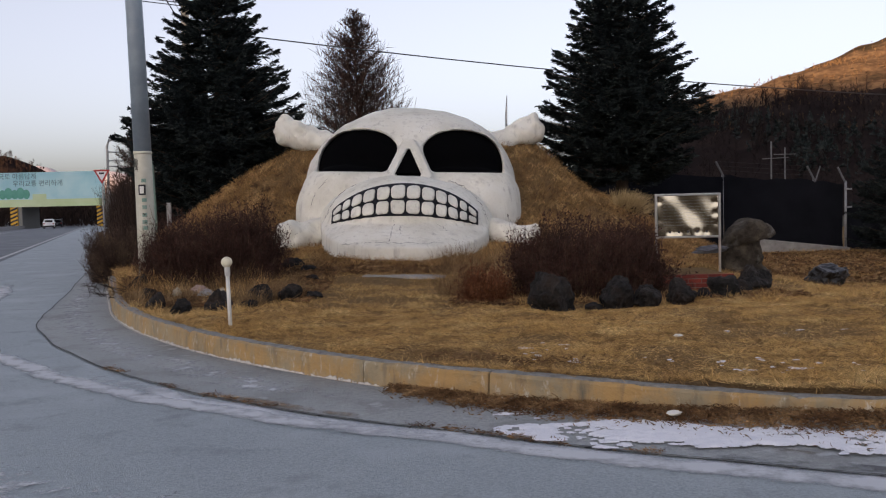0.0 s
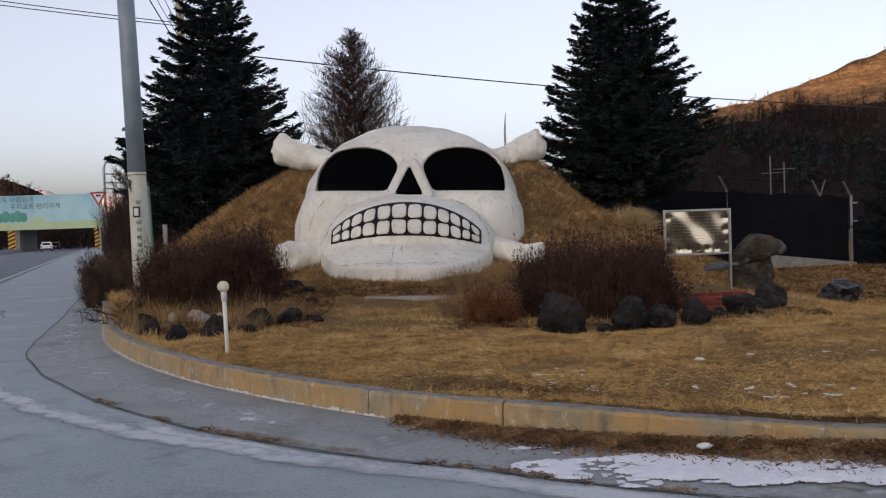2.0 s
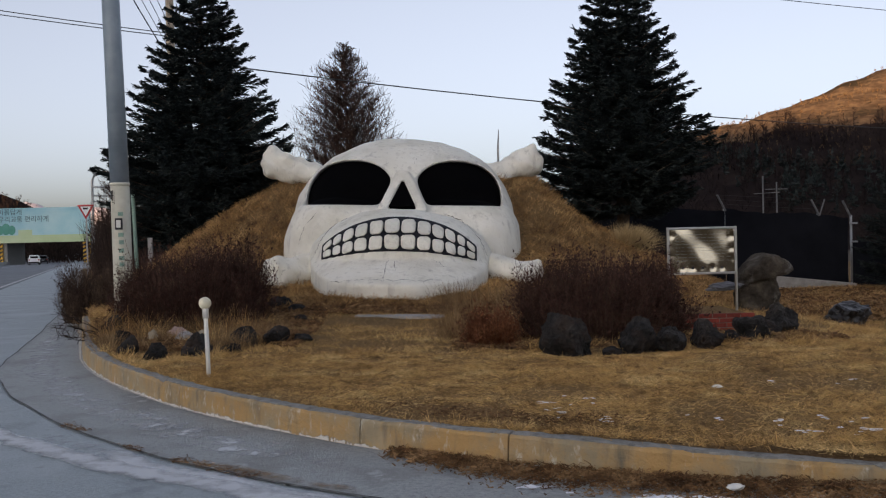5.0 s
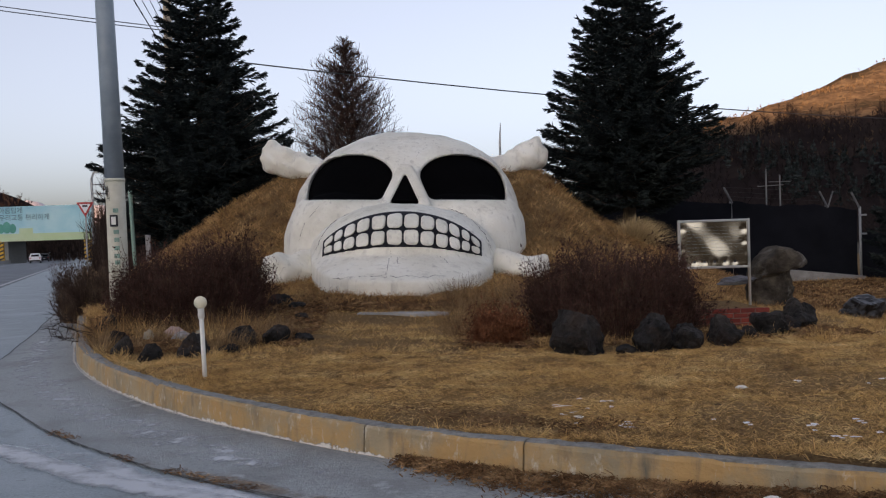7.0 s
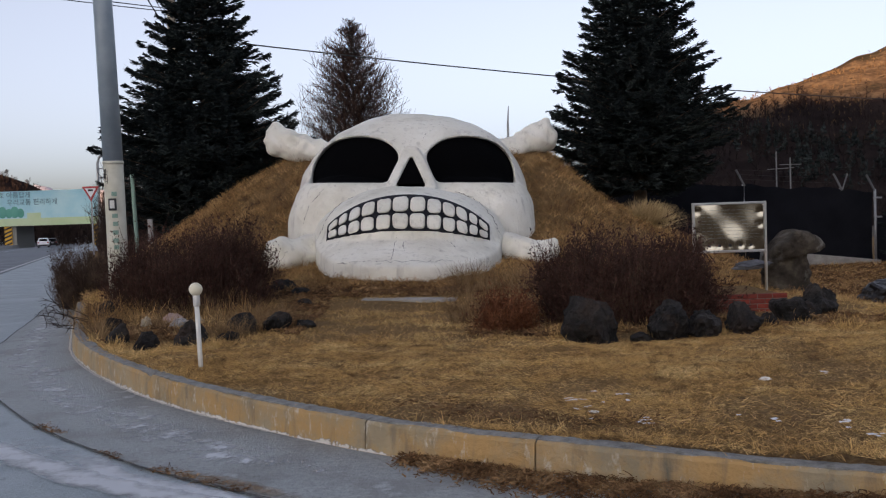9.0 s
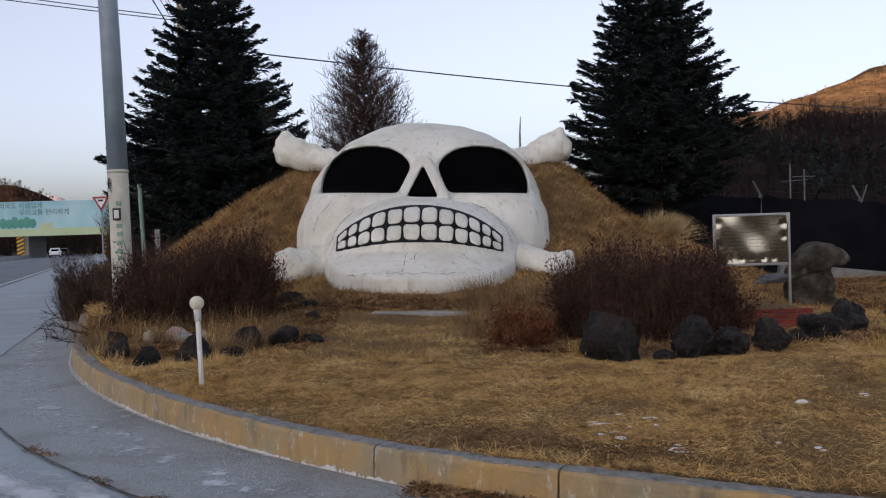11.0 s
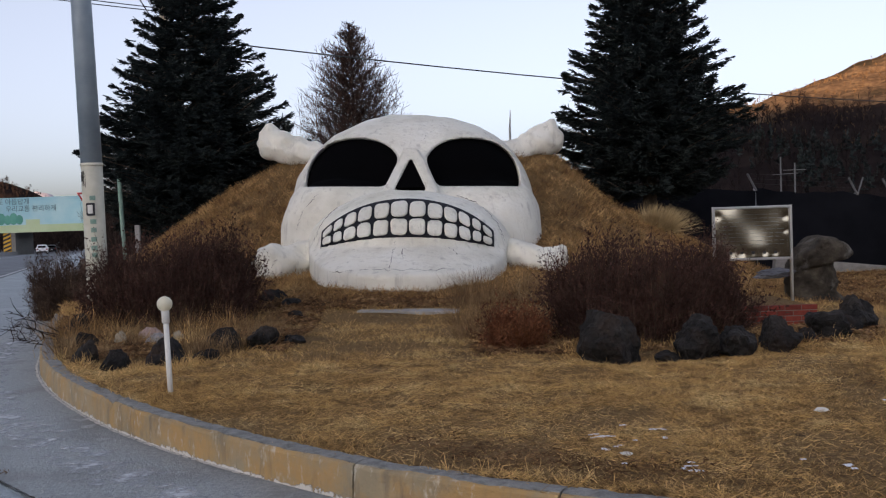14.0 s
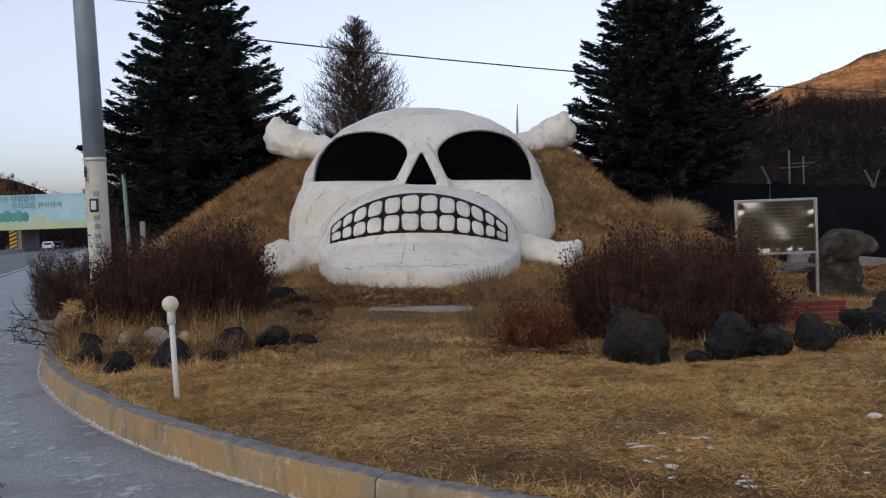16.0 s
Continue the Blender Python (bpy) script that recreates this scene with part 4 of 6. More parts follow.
grass("lawn_thatch", (-4, 4.6), (5.8, 11.8), 4000, 0.058, 0.0017, 50, "flattened dead straw matted over the lawn", lambda x, y: in_view(x, y) & on_lawn(x, y), flat=1.42, segs=1, lift=0.012)
grass("lawn_grass", (-5, 6), (5.8, 11.5), 6800, 0.044, 0.0017, 51, "short dead tan grass matted on the lawn", lambda x, y: in_view(x, y) & on_lawn(x, y), flat=1.05, segs=1)
grass("lawn_grass", (-6, 8), (11.5, 18.5), 2200, 0.072, 0.0027, 52, "dead tan grass on the lawn before the skull", lambda x, y: in_view(x, y) & on_lawn(x, y), segs=1, flat=0.95)
# the darker mound colour stands in for shade and brown soil on this ground
grass("verge_grass", (-9, 13), (16.5, 31), 330, 0.12, 0.004, 53, "dead grass on the ground before the fence", lambda x, y: in_view(x, y) & (mound(x, y) < 0.15) & (inside_edge(x, y) > 0.1), segs=1, flat=0.7, mat=M_MOUND)
grass("mound_grass", (-9, 7), (16.0, 26), 1350, 0.15, 0.0050, 54, "long tan grass combed down the mound", mat=M_MOUND, keep=lambda x, y: (mound(x, y) > 0.08) & (inside_edge(x, y) > 0.15) & ~((np.abs(x + 0.7) < 1.4) & (y > 17.6)), segs=1, flat=0.9)


def tufts(name, spots, seed, label, length, count, mat=None, spread=0.1, thick=1.0, lean=(0, 0, 0)):
    """Taller clumps whose blades fan out from the root."""
    rng = np.random.default_rng(seed)
    pairs = []
    for x, y, k in spots:
        n = int(count * k)
        r = np.abs(rng.normal(0, spread, n)) * k
        az = rng.random(n) * 6.283
        px, py = x + np.cos(az) * r, y + np.sin(az) * r
        s = np.stack([px, py, lawn_z(px, py) - 0.02], -1)
        ln = length * k * rng.uniform(0.5, 1.1, n)
        tl = np.clip(rng.normal(0.55, 0.3, n), 0, 1.3)
        e = s + np.stack([np.cos(az) * np.sin(tl) * ln, np.sin(az) * np.sin(tl) * ln, np.cos(tl) * ln], -1)
        e = e + np.array(lean) * (ln * rng.uniform(0.5, 1.2, n))[:, None]
        pairs.append(ribbons(s, e, thick * rng.uniform(0.0018, 0.004, n), 0.03, rng, segs=2))
    ob = mesh_object(name, *joined(pairs), mat or M_GRASS)
    return tagged(ob, label, "grass", kind="stuff")


rng = np.random.default_rng(77)
spots = [(float(x), float(y), float(k)) for x, y, k in zip(rng.uniform(-4.6, -1.9, 60), rng.uniform(12.2, 15.0, 60), rng.uniform(0.5, 1.1, 60)) if float(inside_edge(np.array(x), np.array(y))) > 0.25]
tufts("dry_tuft", spots, 61, "dry brown grass clumps among the roadside stones", 0.30, 120, mat=M_DULL)
spots = [(float(x), float(y), float(k)) for x, y, k in zip(rng.uniform(-4.6, -2.3, 28), rng.uniform(11.6, 14.6, 28), rng.uniform(0.4, 0.9, 28)) if float(inside_edge(np.array(x), np.array(y))) > 0.12]
tufts("dry_tuft", spots, 66, "tan straw clumps between the roadside stones", 0.25, 110)
spots = [(float(x), float(y), float(k)) for x, y, k in zip(rng.uniform(-4.7, -2.5, 18), rng.uniform(14.1, 14.8, 18), rng.uniform(0.7, 1.1, 18))]
tufts("tall_straw", spots, 67, "tall dry stalks at the foot of the round shrub", 0.42, 60, mat=M_MOUND, spread=0.14)
spots = [(float(x), float(y), float(k)) for x, y, k in zip(rng.uniform(0.0, 1.4, 26), rng.uniform(12.6, 17.6, 26), rng.uniform(0.6, 1.2, 26))]
tufts("dry_tuft", spots, 62, "tall dry straw clumps beside the skull's chin", 0.34, 170, mat=M_DULL)
tufts("pampas_tuft", [(4.32, 24.0, 1.0), (4.48, 23.85, 1.05)], 63, "pale fountain of dry grass on the mound's shoulder", 0.62, 1100, mat=M_STRAW, spread=0.10, thick=1.7, lean=(0.35, -0.1, -0.28))
spots = [(float(x), float(y), float(k)) for x, y, k in zip(rng.uniform(0.8, 4.3, 40), rng.uniform(11.3, 12.6, 40), rng.uniform(0.4, 0.8, 40))]
tufts("dry_tuft", spots, 64, "straw tufts round the foot of the dark rocks", 0.24, 90)
spots = [(float(p[0] + q[0] * 0.2), float(p[1] + q[1] * 0.2), 0.5 + 0.4 * float(value_noise(p[0], p[1], 0.5, 4))) for p, q in zip(EDGE, EDGE_N) if -4.6 < p[0] < 4.5]
tufts("kerb_tuft", spots, 65, "straw hanging over the kerb's edge", 0.13, 26)


# ---- pole with a road-name sign ----
GZ = lambda x, y: float(lawn_z(x, y))  # noqa: E731
pole = thing("utility_pole", (-5.07, 17.0, 0.15), "tall steel pole with a cream-painted lower half", "pole")
part("lower_shaft", tube(bmesh.new(), [(0.01, 0, -0.4), (-0.01, 0, 2.22)], [0.152, 0.146], 28), M_POLE_LOW, pole, "cream painted lower shaft", smooth=True)
part("collar", tube(bmesh.new(), [(-0.01, 0, 2.20), (-0.01, 0, 2.225), (-0.01, 0, 2.245)], [0.156, 0.158, 0.150], 28), M_POLE_LOW, pole, smooth=True)
part("upper_shaft", tube(bmesh.new(), [(-0.01, 0, 2.24), (-0.05, 0, 4.2), (-0.09, 0, 5.95)], [0.147, 0.141, 0.133], 28), M_POLE_UP, pole, "grey steel upper shaft", smooth=True)
part("cap", tube(bmesh.new(), [(-0.09, 0, 5.86), (-0.09, 0, 6.0), (-0.09, 0, 6.04)], [0.145, 0.145, 0.10], 28), M_POLE_UP, pole, smooth=True)
plate = part("number_plate", box(bmesh.new(), (-0.055, -0.175, 1.50), (0.065, -0.145, 1.68), 0.012), M_DARKMETAL, pole, "dark framed white plate")
part("face", box(bmesh.new(), (-0.03, -0.182, 1.53), (0.04, -0.174, 1.65), 0.003), M_PVC, plate)
rng = random.Random(4)
for z in (1.75, 1.42, 1.30, 1.17, 1.05, 0.95):
    part("lettering", box(bmesh.new(), (0.0 + rng.uniform(-0.01, 0.01), -0.156, z - 0.035), (0.07, -0.135, z + 0.03), 0.0), M_GREENPAINT, pole, "worn green painted characters")
for x0, x1, z0, z1 in ((-0.115, -0.107, 1.98, 2.12), (-0.09, -0.083, 1.95, 2.13), (-0.065, -0.058, 1.90, 2.10), (-0.12, -0.07, 2.04, 2.048), (-0.10, -0.06, 1.93, 1.938)):
    part("lettering", box(bmesh.new(), (x0, -0.138, z0), (x1, -0.105, z1), 0.0), M_DARKMETAL, pole, "dark hand-drawn marks")
part("sign_arm", tube(bmesh.new(), [(-1.45, -0.02, 5.80), (-0.09, -0.02, 5.76)], 0.035, 10), M_POLE_UP, pole, smooth=True)
part("clamp", box(bmesh.new(), (-0.28, -0.17, 5.66), (-0.06, 0.17, 5.82), 0.01), M_POLE_UP, pole)
board = part("road_name_board", box(bmesh.new(), (-1.76, -0.075, 5.19), (-0.47, -0.045, 5.73), 0.02), M_WHITEPAINT, pole, "white bordered blue road sign")
part("blue_face", box(bmesh.new(), (-1.735, -0.081, 5.215), (-0.495, -0.074, 5.705), 0.012), M_BLUE, board)
for x0, x1, z0, z1 in ((-1.66, -1.50, 5.33, 5.50), (-1.40, -1.24, 5.33, 5.50), (-1.14, -0.98, 5.33, 5.50), (-1.66, -1.12, 5.15, 5.24), (-0.74, -0.50, 5.42, 5.49), (-0.74, -0.50, 5.15, 5.22), (-0.635, -0.62, 5.28, 5.36)):
    part("lettering", box(bmesh.new(), (x0 - 0.02, -0.085, z0 + 0.13), (x1 - 0.02, -0.080, z1 + 0.13), 0.0), M_WHITEPAINT, board)

# ---- bollard ----
lamp = thing("garden_bollard", (-2.235, 10.28, 0.2), "white pipe bollard with a cream globe on top", "bollard")
part("post", tube(bmesh.new(), [(0.012, 0, -0.2), (-0.008, 0, 0.61)], 0.020, 16), M_PVC, lamp, smooth=True)
part("socket", tube(bmesh.new(), [(-0.006, 0, 0.54), (-0.008, 0, 0.625), (-0.008, 0, 0.64)], [0.029, 0.029, 0.024], 16), M_PVC, lamp, smooth=True)
bm = bmesh.new()
bmesh.ops.create_uvsphere(bm, u_segments=24, v_segments=14, radius=0.057, matrix=pose(-0.010, 0, 0.68))
part("globe", bm, M_GLOBE, lamp, smooth=True)


# ---- rocks ----
M_SLABROCK = material("grey_slab", [(0.06, 0.06, 0.065), (0.12, 0.12, 0.13), (0.20, 0.20, 0.22)], 6, 0.85, 0.02, 25)


def rock(name, at, size, seed, label, mat=None, turn=0.0, rough=0.42, group="", sink=0.45, category="rock"):
    """A broken, faceted stone sunk a little into the ground."""
    bm = bmesh.new()
    bmesh.ops.create_icosphere(bm, subdivisions=4, radius=1.0)
    off = Vector((seed * 3.7, seed * 1.3, seed * 2.1))
    rnd = random.Random(seed)
    planes = [(Vector((rnd.gauss(0, 1), rnd.gauss(0, 1), rnd.gauss(0, 1))).normalized(), rnd.uniform(0.52, 0.86)) for _ in range(15)]
    for v in bm.verts:
        p = v.co.copy()
        r = 1.0
        for nrm, lim in planes:
            c = p.dot(nrm)
            if c * r > lim:
                r = lim / c
        r *= 1 + rough * 0.5 * noise.fractal(p * 1.4 + off, 0.9, 2.1, 6)
        r *= 1 + 0.10 * noise.fractal(p * 5.0 + off, 0.8, 2.0, 3)
        q = p * r
        v.co = Vector((q.x * size[0], q.y * size[1], max(q.z, -0.6) * size[2] + size[2] * sink))
    ob = part(name, bm, mat or M_ROCK, smooth=False)
    ob.matrix_world = pose(*at, 0, 0, turn)
    return tagged(ob, label, category, group)


ROCKS = [((1.26, 11.30), (0.31, 0.28, 0.40)), ((1.93, 11.28), (0.25, 0.22, 0.30)), ((2.31, 11.42), (0.26, 0.20, 0.24)), ((2.76, 11.58), (0.27, 0.20, 0.24)), ((3.50, 12.3), (0.27, 0.22, 0.20)), ((4.1, 13.2), (0.25, 0.24, 0.34)), ((1.68, 11.25), (0.16, 0.13, 0.10)), ((3.1, 11.9), (0.15, 0.12, 0.15)), ((3.8, 12.7), (0.2, 0.16, 0.15)), ((4.42, 13.9), (0.2, 0.2, 0.30))]
for n, ((x, y), s) in enumerate(ROCKS):
    rock("dark_rock", (x, y, GZ(x, y) - 0.03), s, 20 + n, "dark volcanic boulder edging the shrub bed", group="rocks edging the shrub bed", turn=37 * n)
STONES = [((-3.60, 12.35), (0.15, 0.13, 0.14), 0), ((-3.14, 11.85), (0.15, 0.12, 0.17), 0), ((-2.72, 12.0), (0.31, 0.18, 0.17), 0), ((-2.42, 12.25), (0.17, 0.13, 0.09), 0), ((-2.34, 12.85), (0.20, 0.17, 0.20), 0), ((-2.02, 12.95), (0.17, 0.15, 0.18), 0), ((-1.72, 13.2), (0.14, 0.12, 0.08), 0),
          ((-3.66, 13.6), (0.07, 0.06, 0.12), 1), ((-3.26, 13.5), (0.15, 0.11, 0.10), 3), ((-3.02, 13.55), (0.07, 0.07, 0.13), 1), ((-3.46, 13.9), (0.15, 0.12, 0.12), 2), ((-4.0, 13.55), (0.15, 0.13, 0.14), 0), ((-4.45, 14.5), (0.2, 0.18, 0.2), 0), ((-2.05, 15.6), (0.13, 0.10, 0.07), 0), ((-2.5, 16.7), (0.2, 0.16, 0.13), 0), ((-2.25, 16.3), (0.18, 0.16, 0.08), 0)]
for n, ((x, y), s, kind) in enumerate(STONES):
    lab = ("dark broken stone among dry grass by the kerb", "pale cream upright stone among dry grass", "pinkish rounded stone among dry grass", "whitish broken stone among dry grass")[kind]
    rock("stone", (x, y, GZ(x, y) - 0.02), tuple(1.08 * c for c in s), 50 + n, lab, mat=(M_ROCK, M_PALESTONE, M_PINKSTONE, M_GREYSTONE)[kind], group="stones along the kerb bed", turn=53 * n)
rock("flat_rock", (6.68, 17.4, GZ(6.68, 17.4) - 0.03), (0.44, 0.33, 0.30), 91, "low black glossy rock lying on the lawn", turn=8, mat=M_GLOSSROCK)


def boulder_body(x, y, z):
    """A wedge-shaped head overhanging a narrower foot, with worn ledges."""
    head = ell(x, y, z, (5.40, 17.5, 0.76), (0.50, 0.42, 0.40))
    head = smax(head, (z - 1.03) + 0.36 * (x - 5.34), 0.03)
    head = smax(head, (z - 1.03) - 0.80 * (x - 5.34), 0.04)
    head = smax(head, (0.60 - z) + 0.30 * (x - 5.4), 0.03)
    head = smax(head, (x - 5.74) + 0.25 * (z - 0.8), 0.03)
    foot = smax(ell(x, y, z, (5.27, 17.6, 0.30), (0.40, 0.36, 0.66)), (x - 5.62) + 0.15 * (z - 0.3), 0.04)
    base_rock = ell(x, y, z, (5.35, 17.6, 0.02), (0.46, 0.42, 0.22))
    d = smin(smin(head, foot, 0.05), base_rock, 0.08)
    ledge = 0.022 * np.abs(np.sin(9 * z + 2.2 * x + 1.5 * np.sin(5 * x)))
    return d + ledge + 0.022 * np.sin(9 * x + 5 * z) * np.sin(8 * y - 6 * z) + 0.014 * np.sin(23 * x - 17 * z + 3 * y) * np.sin(19 * z + 11 * y) + 0.008 * np.sin(47 * x + 31 * z) * np.sin(41 * z - 29 * x)


v, f = nets(boulder_body, (4.4, 16.9, -0.2), (6.0, 18.2, 1.15), 0.03)
boulder = mesh_object("boulder", v, f, M_BOULDER)
tagged(boulder, "weathered grey-brown overhanging ornamental boulder", "rock")
rock("slab_rock", (4.68, 17.35, 0.44), (0.42, 0.25, 0.10), 93, "pale grey flat stone leaning on the boulder", mat=M_SLABROCK, turn=10)

# stone step before the chin
bm = box(bmesh.new(), (-0.66, -0.16, -0.1), (0.66, 0.16, 0.035), 0.015)
step = tagged(part("stone_step", bm, M_GREYSTONE), "flat grey stone step set in the lawn", "step")
step.matrix_world = pose(-0.62, 15.75, GZ(-0.62, 15.75) - 0.012, 0, 1.0, -8)

# ---- brick planter ----
planter = thing("brick_planter", (-0.30, 0, -0.02), "low red brick planter below the notice board", "planter")
part("core", box(bmesh.new(), (2.92, 15.012, -0.1), (4.688, 15.088, 0.257), 0.0), M_MORTAR, planter, "grey mortar")
part("soil", box(bmesh.new(), (2.95, 15.09, -0.1), (4.67, 16.7, 0.245), 0.0), M_LAWN, planter)
brick_mesh = None
for c in range(5):
    z = -0.06 + c * 0.067
    for k in range(10):
        a = 2.90 + k * 0.2 + (0.1 if c % 2 else 0)
        if a + 0.19 > 4.72:
            continue
        if brick_mesh is None:
            ob = part("brick", box(bmesh.new(), (0, 0, 0), (0.19, 0.09, 0.057), 0.004), M_BRICK, planter)
            brick_mesh = ob.data
        else:
            ob = new("brick", brick_mesh)
            ob.parent = planter
        ob.matrix_basis = pose(a, 15.0, z)
    if c % 2:
        ob = new("brick", brick_mesh)
        ob.parent = planter
        ob.matrix_basis = pose(4.6, 15.0, z) @ Matrix.Diagonal((0.47, 1, 1, 1))

# ---- notice board ----
board = thing("information_sign", (3.99, 16.2, 0.1), "polished steel notice board with faint lettering on two posts", "sign")
SCREWS = [(-0.30, -0.40, 0.7), (-0.15, -0.40, 1.0), (0.0, -0.40, 0.6), (0.15, -0.40, 1.0), (0.30, -0.40, 0.8), (-0.46, 0.36, 0.6), (-0.47, -0.1, 0.4), (0.46, 0.33, 0.9), (0.45, 0.05, 0.8), (0.46, -0.2, 0.5)]


def panel_y(x, z):
    """The buckled face of the panel, leaning back a little; x and z run from -0.5 to 0.5."""
    y = -0.004 + 0.036 * z - 0.006 * z * z + 0.0016 * math.sin(6 * x + 1) * math.sin(5 * z + 0.5) + 0.0008 * math.sin(13 * x + 7 * z)
    for sx, sz, deep in SCREWS:
        y += 0.0019 * deep * math.exp(-((x - sx) ** 2 + 0.45 * (z - sz) ** 2) / 0.0022)
    return y


bm = bmesh.new()
bmesh.ops.create_grid(bm, x_segments=70, y_segments=50, size=0.5)
for v in bm.verts:
    x, z = v.co.x, v.co.y
    v.co = Vector((x * 0.985, panel_y(x, z), 1.01 + z * 0.655))
panel = part("panel", bm, M_MIRROR, board, "reflective steel panel", smooth=True)
part("back_plate", box(bmesh.new(), (-0.50, 0.019, 0.675), (0.50, 0.024, 1.345), 0.0), M_STEEL, board)
part("frame_rail", box(bmesh.new(), (-0.50, -0.022, 1.34), (0.50, 0.022, 1.372), 0.005), M_STEEL, board)
part("frame_rail", box(bmesh.new(), (-0.50, -0.022, 0.648), (0.50, 0.022, 0.68), 0.005), M_STEEL, board)
for s in (-1, 1):
    part("post", box(bmesh.new(), (s * 0.517 - 0.016, -0.024, -0.1), (s * 0.517 + 0.016, 0.024, 1.374), 0.005), M_STEEL, board)
rnd = random.Random(9)
for k in range(9):
    z = 1.26 - 0.05 * k
    x = -0.40
    while x < 0.38:
        w = rnd.uniform(0.04, 0.13)
        part("lettering", box(bmesh.new(), (x, panel_y(x, (z - 1.01) / 0.655) - 0.004, z - 0.0025), (min(x + w, 0.42), panel_y(x, (z - 1.01) / 0.655) - 0.002, z + 0.0025), 0.0), M_ETCH, board)
        x += w + 0.03
for x in (-0.30, -0.15, 0.0, 0.15, 0.30):
    part("lettering", box(bmesh.new(), (x - 0.018, panel_y(x, -0.40) - 0.008, 0.732), (x + 0.018, panel_y(x, -0.40) - 0.003, 0.768), 0.0), M_DARKMETAL, board)

# ---- fence ----
fence = thing("net_fence", (0, 0, 0), "black shade-net fence on steel posts with barbed wire arms", "fence")


def net(x0, y0, x1, y1, top0, top1, low, seed):
    n, m = 60, 10
    bm = bmesh.new()
    for layer in (0, 1):
        rows = []
        for i in range(n + 1):
            u = i / n
            x, y = x0 + (x1 - x0) * u, y0 + (y1 - y0) * u
            top = top0 + (top1 - top0) * u + 0.035 * math.sin(u * 9 + seed) + 0.02 * math.sin(u * 31)
            rows.append([bm.verts.new((x, y + 0.03 * math.sin(u * 23 + 4 * j / m) * math.sin(j * 0.9 + seed) + layer * 0.012, low + (top - low) * j / m)) for j in range(m + 1)])
        for r0, r1 in zip(rows, rows[1:]):
            for j in range(m):
                bm.faces.new((r0[j], r1[j], r1[j + 1], r0[j + 1]))
    return bm


part("net_panel", net(-2.0, 31.6, 8.8, 31.2, 2.25, 1.97, -0.5, 1), M_NET, fence, smooth=True)
part("net_panel", net(8.82, 31.2, 12.3, 30.6, 1.97, 1.68, -0.5, 2), M_NET, fence, smooth=True)
part("net_panel", net(12.40, 30.6, 18.0, 30.2, 0.95, 0.90, -1.2, 3), M_NET, fence, smooth=True)
for x, y, top in ((-2.0, 31.55, 2.4), (2.0, 31.4, 2.3), (5.5, 31.25, 2.15), (8.8, 31.12, 2.0), (11.5, 30.72, 1.78), (12.35, 30.5, 1.72)):
    post = part("post", tube(bmesh.new(), [(x, y + (0.16 if x < 12 else 0), -0.6), (x, y + (0.16 if x < 12 else 0), top)], 0.035, 10), M_GALV, fence, smooth=True)
    if x > 8:
        part("barbed_arm", tube(bmesh.new(), [(x, y, top - 0.06), (x - 0.26, y - 0.05, top + 0.42)], 0.03, 8), M_GALVDARK, post)
        if 9 < x < 12:
            part("barbed_arm", tube(bmesh.new(), [(x, y, top - 0.06), (x + 0.20, y + 0.1, top + 0.42)], 0.022, 8), M_GALVDARK, post)
for z in (1.45, 0.9):
    part("rail_clip", box(bmesh.new(), (12.30, 30.42, z), (12.52, 30.5, z + 0.05), 0.005), M_GALV, fence)
part("footing", box(bmesh.new(), (9.0, 30.2, -0.6), (12.4, 30.45, 0.0), 0.03, m=pose(9.0, 0, 0.09) @ Matrix.Rotation(radians(6.6), 4, "Y") @ pose(-9.0, 0, 0)), M_GREYSTONE, fence, "pale concrete footing")
for k in range(3):
    z = 0.14 + 0.14 * k
    part("barbed_wire", tube(bmesh.new(), [(8.8 - 0.08 * k - 0.05, 31.1, 2.0 + z), (10.2, 30.9, 1.87 + z), (11.5 - 0.08 * k - 0.05, 30.7, 1.78 + z)], 0.0035, 4), M_CABLE, fence)

frame_pole = thing("pole_frame", (31.4, 95.0, -1.6), "pair of thin pale poles with cross bars beyond the fence", "pole")
part("post", tube(bmesh.new(), [(0, 0, -0.2), (0, 0, 7.7)], 0.07, 8), M_GALVDARK, frame_pole)
part("post", tube(bmesh.new(), [(1.3, 0, -0.2), (1.3, 0, 7.1)], 0.07, 8), M_GALVDARK, frame_pole)
part("cross_bar", tube(bmesh.new(), [(-0.9, -0.11, 6.05), (1.6, -0.11, 6.15)], 0.035, 6), M_GALVDARK, frame_pole)
part("cross_bar", tube(bmesh.new(), [(0.2, -0.11, 6.45), (2.3, -0.11, 6.45)], 0.035, 6), M_GALVDARK, frame_pole)

# ---- mast, second pole and wires ----
mast = thing("lattice_mast", (3.95, 60.0, -0.7), "thin pale mast with a pointed tip behind the mound", "mast")
part("shaft", tube(bmesh.new(), [(0, 0, 0), (0, 0, 7.1), (0.06, 0, 8.2)], [0.09, 0.07, 0.02], 8), M_GALV, mast)
pole2 = thing("concrete_pole", (-8.55, 34.0, -0.3), "tan concrete utility pole behind the fir", "pole")
part("shaft", tube(bmesh.new(), [(0, 0, -0.5), (0, 0, 12.0)], [0.17, 0.12], 16), M_POLECON, pole2, smooth=True)
part("cross_arm", box(bmesh.new(), (-0.9, -0.2, 11.3), (0.9, -0.1, 11.4), 0.01), M_GALV, pole2)


